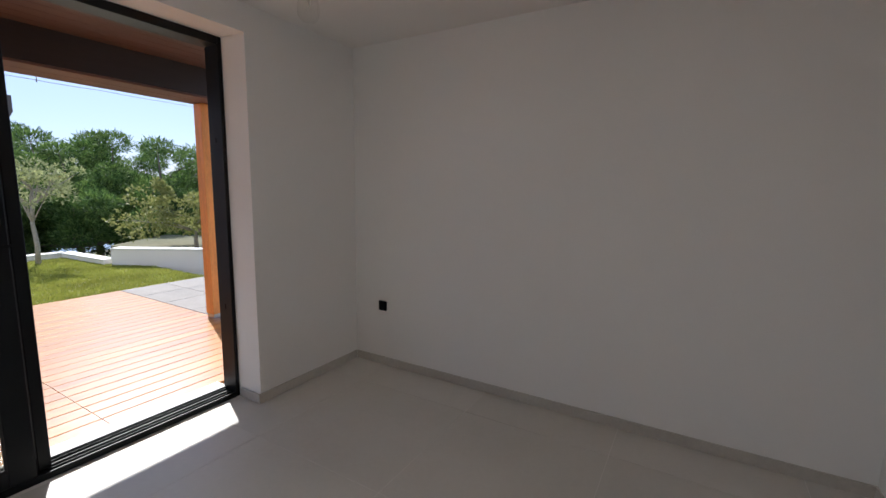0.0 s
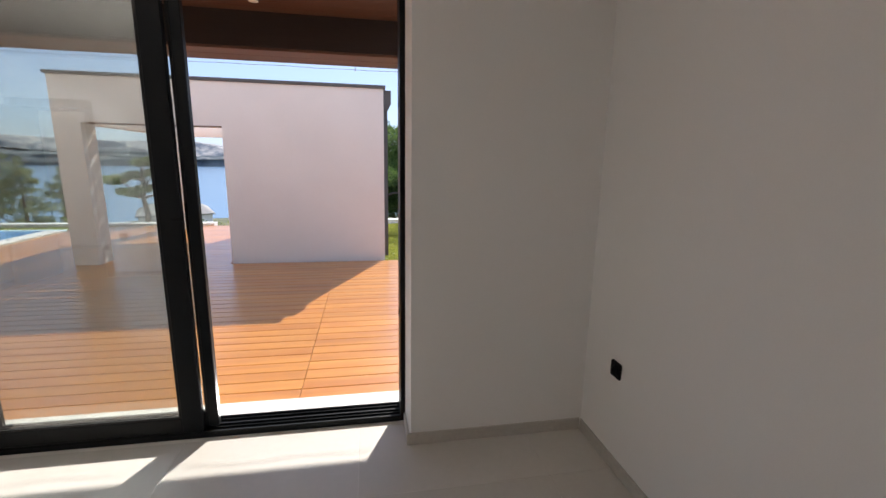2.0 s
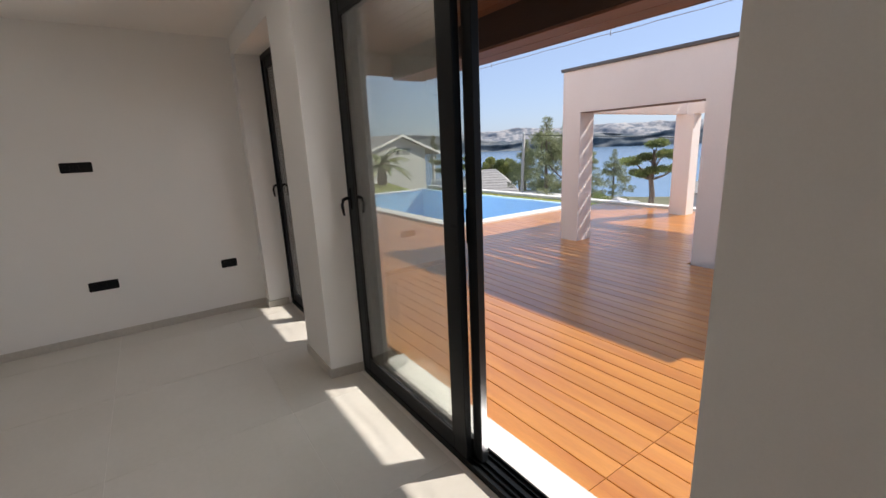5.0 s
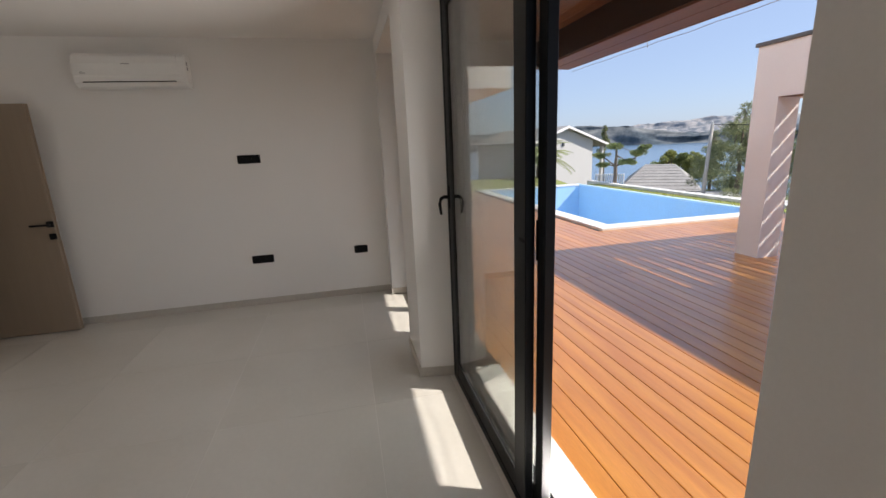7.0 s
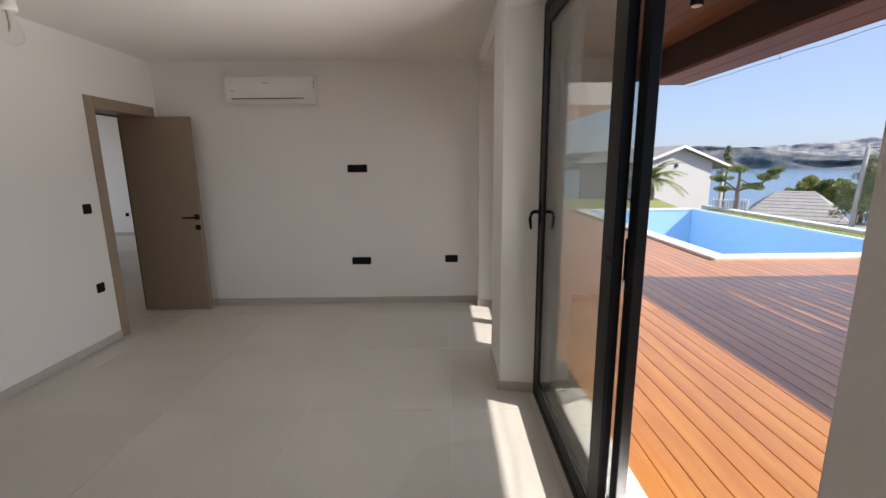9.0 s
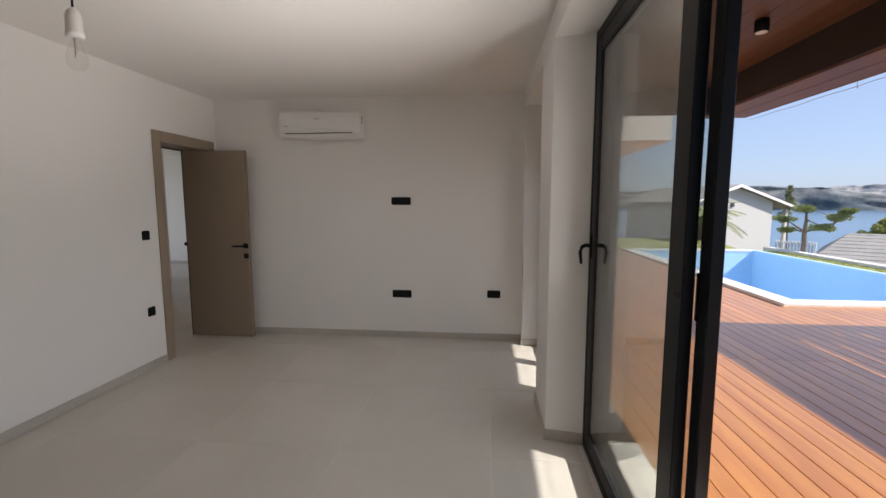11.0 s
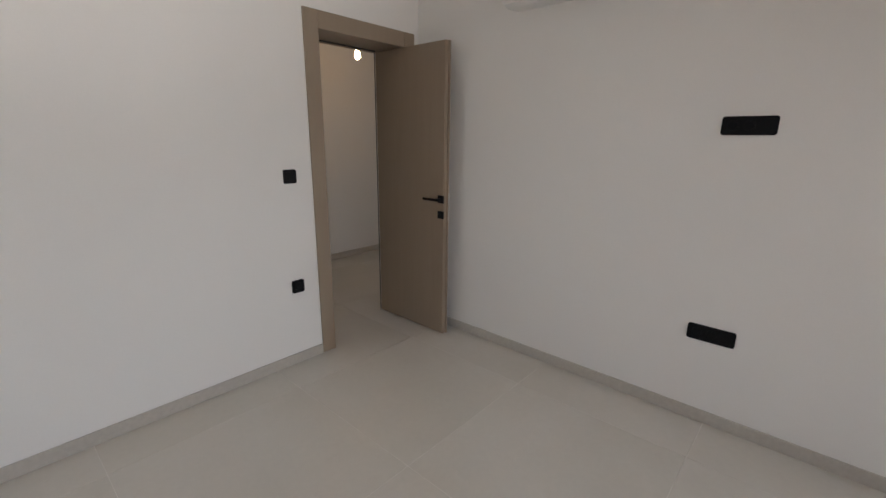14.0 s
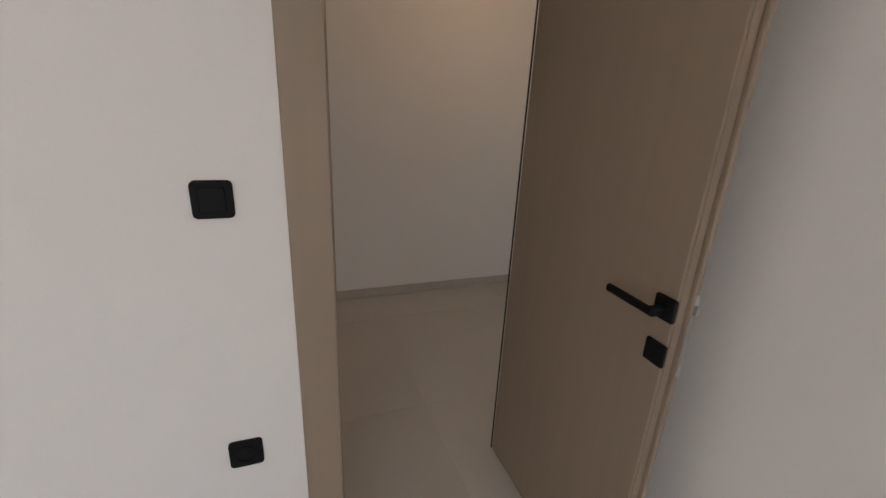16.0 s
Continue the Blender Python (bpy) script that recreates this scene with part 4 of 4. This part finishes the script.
def cloud_tree(place, pads, label, seed, size=1.0):
    """A cloud-pruned pine: a bent trunk with flat clipped pads."""
    cl = []
    rr = random.Random(seed)
    for x, y, z, r in pads:
        for _ in range(9):
            a, q = rr.uniform(0, 6.283), r * math.sqrt(rr.random()) * 0.8
            cl.append((x + q * math.cos(a), y + q * math.sin(a), z + rr.uniform(-0.02, 0.05), r * 0.52))
    tr = [(0, 0, -0.4, 0.075 * size), (0.05, 0.0, 0.25 * size, 0.065 * size), (-0.02, 0.03, 0.6 * size, 0.055 * size), (0.06, 0, 0.95 * size, 0.04 * size), (0.02, 0, 1.3 * size, 0.022 * size)]
    return tree("cloud_pruned_pine", label, "tree", place, cl, tr, range(0, len(cl), 9), M_TOPI, M_BARK, 330, 0.06, 0.010, seed, 0.50, "cloud-pruned pines")


cloud_tree((-3.35, 11.85, -0.05), [(-0.55, 0, 1.02, 0.27), (-0.30, 0.1, 0.72, 0.24), (0.10, 0, 1.42, 0.24), (0.36, 0.05, 1.18, 0.26), (0.42, -0.05, 0.86, 0.20), (-0.10, 0.0, 1.12, 0.22), (0.05, 0, 0.80, 0.18)], "cloud-pruned pine with clipped pads beside the pergola", 31, 1.0)
cloud_tree((-11.75, 12.0, -0.1), [(-0.55, -0.3, 1.02, 0.26), (0.0, 0, 1.36, 0.34), (0.70, 0.4, 1.10, 0.30), (0.45, 0.2, 0.80, 0.27), (-0.40, -0.2, 0.68, 0.22), (0.85, 0.5, 1.28, 0.20)], "cloud-pruned pine with clipped pads behind the pool", 32, 1.1)

grey = []
for k, (az, d, s, tp) in enumerate([(132.4, 21, 1.05, 2.9), (130.0, 23, 0.92, 2.4), (127.4, 22, 0.60, -0.3), (135.0, 24, 0.78, 0.3), (124.2, 24, 0.55, -1.3)]):
    rr = random.Random(90 + k)
    cl = pine_clumps(rr, 2.15, 0.7, 4.4, 58, 0.20, 0.40, False) + [(0.05, 0, 4.7, 0.24), (0.0, 0.1, 5.0, 0.16)]
    t = tree("young_pine", "feathery grey-green pine beyond the kerb wall", "tree", (2.35 + d * math.cos(radians(az)), 2.0 + d * math.sin(radians(az)), 1.53 + d * math.tan(radians(tp)) - 5.1 * s), cl,
             [(0, 0, -1.2, 0.13), (0.05, 0, 1.5, 0.10), (0, 0.05, 3.2, 0.06), (0.03, 0, 4.9, 0.02)], range(0, 58, 5), M_PINE2, M_BARK, 250, 0.19, 0.011, 95 + k, 0.5, "young pines beyond the kerb")
    t.scale = (s, s, s)
for k in range(9):
    x = -6.3 + 0.62 * k
    rr = random.Random(120 + k)
    cl = [(rr.uniform(-0.3, 0.3), rr.uniform(-0.2, 0.2), rr.uniform(0.05, 0.36), rr.uniform(0.12, 0.22)) for _ in range(9)]
    tree("low_shrub", "low dark green shrub along the kerb", "shrub", (x, 12.6 + 0.5 * math.sin(k * 2.2), -0.62 + 0.15 * math.sin(k * 1.3)), cl, [(0, 0, -0.5, 0.02), (0, 0, 0.2, 0.015), (0, 0.02, 0.3, 0.01)], range(0, 9, 2), M_TOPI if k % 2 else M_PINE, M_BARK, 110, 0.06, 0.018, 130 + k, 0.9, "shrubs along the kerb")
for k, (az, d, tz) in enumerate([(139.9, 45, 0.40), (138.5, 46, -0.05), (137.2, 45, 0.12), (136.0, 44, -0.30), (141.0, 47, -0.62)]):
    rr = random.Random(150 + k)
    cl = []
    for _ in range(26):
        a, e, q = rr.uniform(0, 6.283), rr.uniform(-0.7, 1.4), rr.uniform(0.5, 1.0)
        cl.append((0.85 * q * math.cos(a) * math.cos(e), 0.85 * q * math.sin(a) * math.cos(e), 1.75 + 1.0 * q * math.sin(e), rr.uniform(0.20, 0.38)))
    tree("round_tree", "round green tree behind the low roofs", "tree", (2.35 + d * math.cos(radians(az)), 2.4 + d * math.sin(radians(az)), tz - 2.95), cl, [(0, 0, -2, 0.12), (0, 0, 0.6, 0.1), (0, 0.1, 1.6, 0.05)], range(0, 26, 3), M_SHRUB if k in (0, 2) else M_TOPI, M_BARK, 200, 0.17, 0.045, 155 + k, 0.85, "trees behind the roofs")

rr = random.Random(171)
tree("fir_tree", "dark pointed conifer behind the neighbouring house", "tree", (2.35 + 58 * math.cos(radians(147.0)), 2.4 + 58 * math.sin(radians(147.0)), -2.0), pine_clumps(rr, 0.8, 1.5, 4.8, 36, 0.16, 0.30, False) + [(0, 0, 5.0, 0.14)], [(0, 0, -4, 0.16), (0, 0, 2, 0.12), (0, 0, 5.2, 0.03)], range(0, 36, 6), M_PINE2, M_BARK, 160, 0.18, 0.03, 172, 0.6)

# palm
palm = thing("palm_tree", "short stout palm with arching fronds on the far lawn", "palm", (-19.4, 12.75, -0.38))
part("trunk", lathe(bmesh.new(), [(0.20, -0.05), (0.27, 0.15), (0.28, 0.35), (0.24, 0.62), (0.20, 0.92), (0.12, 1.10)], n=12), M_BARK, palm)
rr = random.Random(77)
for k in range(26):
    a, up = k * 2.39996, rr.uniform(0.25, 1.35)
    ln = rr.uniform(1.7, 2.3)
    pts = []
    for j in range(9):
        u = j / 8
        rad = ln * u * math.cos(up * (1 - 0.25 * u))
        pts.append(Vector((rad * math.cos(a), rad * math.sin(a), 0.98 + ln * u * math.sin(up) - 0.85 * ln * u * u * (0.55 + 0.25 * math.cos(up)))))
    verts, faces = [], []
    for j in range(1, 9):
        for sub in (0.0, 0.2, 0.4, 0.6, 0.8):
            p = pts[j - 1].lerp(pts[j], sub)
            d = (pts[j] - pts[j - 1]).normalized()
            side = d.cross(Vector((0, 0, 1))).normalized()
            for sg in (-1, 1):
                tip = p + (side * sg * 0.85 + d * 0.75 + Vector((0, 0, -0.25))) * 0.44 * math.sin(math.pi * min(0.95, 0.12 + 0.8 * (j + sub) / 9))
                i = len(verts)
                verts += [tuple(p - d * 0.030), tuple(p + d * 0.030), tuple(tip)]
                faces.append((i, i + 1, i + 2))
    o = new("frond", raw("frond", verts, faces, M_PALM))
    o.parent = palm

# ---- neighbours ----
def gable_house(place, turn, wide, deep, ridge, pitch, porch, label):
    """A white gabled house; its roof runs on over a porch along one side."""
    h = thing("neighbour_house", label, "house", place)
    h.rotation_euler = (0, 0, turn)
    w = wide / 2
    eave = ridge - pitch * w
    part("wall", prism(bmesh.new(), [(-w, -3), (w, -3), (w, eave), (0, ridge), (-w, eave)], (0, deep), "y"), M_FACADE, h)
    for sg, out in ((-1, w + 0.5), (1, w + porch)):
        low = ridge - pitch * out
        part("roof", prism(bmesh.new(), [(0, ridge + 0.02), (sg * out, low + 0.02), (sg * out, low + 0.16), (0, ridge + 0.18)], (-0.45, deep + 0.4), "y"), M_ROOF, h)
        part("verge_board", prism(bmesh.new(), [(0, ridge - 0.02), (sg * out, low - 0.02), (sg * out, low + 0.17), (0, ridge + 0.19)], (-0.52, -0.46), "y"), M_STUCCO, h)
    for y in (0.2, 3.2, 6.2):
        part("porch_post", boxes(((w + porch - 0.45, y, -3), (w + porch - 0.2, y + 0.25, ridge - pitch * (w + porch) + 0.05)), bevel=0.01), M_FACADE, h)
    win = part("window", boxes(((w - 0.02, 0.6, eave - 1.7), (w + 0.03, 2.6, eave - 0.4))), M_CAP, h)
    part("shutter", boxes(((w + 0.03, 0.6, eave - 1.7), (w + 0.06, 1.55, eave - 0.4))), M_CAP, win)
    part("wall_lamp", boxes(((-0.35, -0.12, eave - 0.4), (-0.1, 0.0, eave - 0.1)), bevel=0.03), M_CAP, h)
    return h


gable_house((2.36 + 40 * math.cos(radians(151.7)), 2.42 + 40 * math.sin(radians(151.7)), 0.0), radians(104.5), 6.7, 9.0, 2.60, 0.335, 1.85, "white neighbouring house with a gabled grey-brown roof")
fence = thing("railing", "white picket railing beside the neighbouring house", "fence", (2.36 + 30 * math.cos(radians(147.9)), 2.42 + 30 * math.sin(radians(147.9)), -1.5))
fd = Vector((math.cos(radians(52)), math.sin(radians(52)), 0))
for k in range(13):
    p = fd * 0.14 * k
    part("picket", boxes(((p.x - 0.03, p.y - 0.03, -0.8), (p.x + 0.03, p.y + 0.03, 0.85))), M_STUCCO, fence)
for zz in (0.1, 0.75):
    part("rail", tube(bmesh.new(), [(0, 0, zz), tuple(fd * 1.7 + Vector((0, 0, zz)))], 0.035, 6), M_STUCCO, fence)


def low_house(az0, az1, d, z_eave, z_ridge, label):
    """A low tiled roof seen from above its eaves, over a pale wall."""
    a, b = Vector((2.36 + d * math.cos(radians(az0)), 2.42 + d * math.sin(radians(az0)), 0)), Vector((2.36 + d * math.cos(radians(az1)), 2.42 + d * math.sin(radians(az1)), 0))
    h = thing("low_house", label, "house", a)
    u = b - a
    ln, back = u.length, 5.0
    h.rotation_euler = (0, 0, math.atan2(u.y, u.x))
    part("wall", boxes(((0.3, 0.3, -9), (ln - 0.3, 2 * back - 0.3, z_eave)), bevel=0.02), M_STUCCO, h)
    hip = min(1.5, 0.3 * ln)
    bm = bmesh.new()
    v = [bm.verts.new(p) for p in ((0, 0, z_eave), (ln, 0, z_eave), (ln, 2 * back, z_eave), (0, 2 * back, z_eave), (0, 0, z_eave + 0.14), (ln, 0, z_eave + 0.14), (ln, 2 * back, z_eave + 0.14), (0, 2 * back, z_eave + 0.14), (hip, back, z_ridge + 0.14), (ln - hip, back, z_ridge + 0.14))]
    for f in ((3, 2, 1, 0), (0, 1, 5, 4), (1, 2, 6, 5), (2, 3, 7, 6), (3, 0, 4, 7), (4, 5, 9, 8), (5, 6, 9), (6, 7, 8, 9), (7, 4, 8)):
        bm.faces.new([v[k] for k in f])
    part("roof", bm, M_ROOF, h)
    for k in range(9):
        yy = back * (k + 0.5) / 9
        zz = z_eave + (z_ridge - z_eave) * (k + 0.5) / 9 + 0.14
        part("tile_course", boxes(((hip * (k + 0.6) / 9, yy - 0.03, zz - 0.02), (ln - hip * (k + 0.6) / 9, yy + 0.03, zz + 0.012))), M_ROOF, h)
    return h


low_house(145.4, 136.2, 27, -1.55, -0.36, "low house with a weathered grey-brown tiled roof")
low_house(117.0, 109.0, 60, -5.4, -4.4, "small white house far below by the shore")
pole = thing("utility_pole", "leaning weathered utility pole with wires", "pole", (2.36 + 20 * math.cos(radians(136.4)), 2.42 + 20 * math.sin(radians(136.4)), -0.7))
part("shaft", tube(bmesh.new(), [(0, 0, -2.5), (0.05, 0.05, 0.6), (0.10, 0.10, 2.62)], [0.085, 0.075, 0.06], 10), M_POLE, pole, "", True)
part("insulator", lathe(bmesh.new(), [(0.02, 2.6), (0.03, 2.66), (0.02, 2.72)], 0.10, 0.10, 8), M_WHITEPL, pole)
part("wire", tube(bmesh.new(), [(0.1, 0.1, 2.6), (6, 4.5, 2.1), (14, 10, 2.4)], 0.012, 4), M_BLACK, pole)
rr = random.Random(44)
for k in range(9):
    az, d = 122 + 1.6 * k, 15.5 + rr.uniform(-1, 1.5)
    bm = bmesh.new()
    bmesh.ops.create_icosphere(bm, subdivisions=2, radius=0.28 + 0.2 * rr.random())
    for v in bm.verts:
        v.co *= 1 + 0.3 * noise.noise(v.co * 4 + Vector((k, 0, 0)))
        v.co.z *= 0.65
    o = single("boulder", bm, M_ROCK, "pale limestone boulder below the kerb", "rock", group="boulders below the kerb")
    o.location = (2.36 + d * math.cos(radians(az)), 2.0 + d * math.sin(radians(az)), -0.72)

# ---- pieces: paving, deck boards, floor tiles ----
pav_floor = single("pavement", boxes(((3.02, 3.12, -0.6), (6.2, 7.30, -0.045))), M_GROUT, "beige stone paving beside the deck", "paving", "structure")
pm = mesh_of("paver", boxes(((-0.297, -0.297, -0.03), (0.297, 0.297, 0.0)), bevel=0.003), M_PAVE)
for i in range(5):
    for j in range(7):
        piece("paver", pm, pav_floor, (3.33 + 0.6 * i, 3.40 + 0.6 * j, -0.018))

deck = single("deck", boxes(((-12.6, 3.12, -0.30), (QX1, QY0, -0.045)), ((QX1, 3.12, -0.30), (3.02, 7.30, -0.045)), ((QX1, 7.30, -0.30), (PX, 11.30, -0.045))), M_SUB, "oiled orange-brown timber deck with smooth boards", "deck", "structure")
PITCH, BW = 0.1360, 0.1325


def board_mesh(ln):
    """A smooth board along x with eased edges, centred."""
    h = BW / 2
    prof = [(-h, -0.028), (-h, -0.005), (-h + 0.0015, -0.0015), (-h + 0.005, 0), (h - 0.005, 0), (h - 0.0015, -0.0015), (h, -0.005), (h, -0.028)]
    return mesh_of("board", prism(bmesh.new(), prof, (-ln / 2, ln / 2), "x"), M_DECK)


cache = {}
cuts = [-12.6, -8.95, -5.30, -1.98, 1.335, 3.02]
y = 3.345 + BW / 2
while y < 11.28:
    for a, b in zip(cuts, cuts[1:]):
        if y > QY0 - 0.07:
            a = max(a, QX1 + 0.003)
        if y > 7.25 and b > 1.9:
            b = PE - 0.01
        if y > PY - 0.07 and y < PB + 0.07:
            b = min(b, PX - 0.002) if a < PX else b
            if a > PX:
                continue
        if b - a < 0.15:
            continue
        ln = round(b - a - 0.004, 3)
        if ln not in cache:
            cache[ln] = board_mesh(ln)
        piece("board", cache[ln], deck, ((a + b) / 2, y, -0.016))
    y += PITCH
sm = mesh_of("soffit_board", boxes(((-(OX1 - OX0) / 2, -0.069, -0.006), ((OX1 - OX0) / 2, 0.069, 0.0)), bevel=0.002), M_SOFFIT)
for k in range(11):
    piece("soffit_board", sm, soffit, ((OX0 + OX1) / 2, YO + 0.07 + 0.1402 * k, 2.6545))

tm = mesh_of("tile", boxes(((-0.4561, -0.4561, -0.008), (0.4561, 0.4561, 0.0)), bevel=0.0006), M_TILE)
XJ, YJ, TP = 1.722, 2.436, 0.915
for i in range(-11, 2):
    for j in range(-10, 1):
        x, y = XJ + TP * (i + 0.5), YJ + TP * (j + 0.5)
        if x > 3.2 or (y < -1 and x > 0.8):
            continue
        if y > YJ:
            continue
        piece("tile", tm, floor, (x, y, 0.0))
tc = mesh_of("tile", boxes(((-0.4565, -0.2645, -0.008), (0.4565, 0.2645, 0.0)), bevel=0.0006), M_TILE)
for i in range(-11, 2):
    piece("tile", tc, floor, (XJ + TP * (i + 0.5), YJ + 0.266, 0.0))
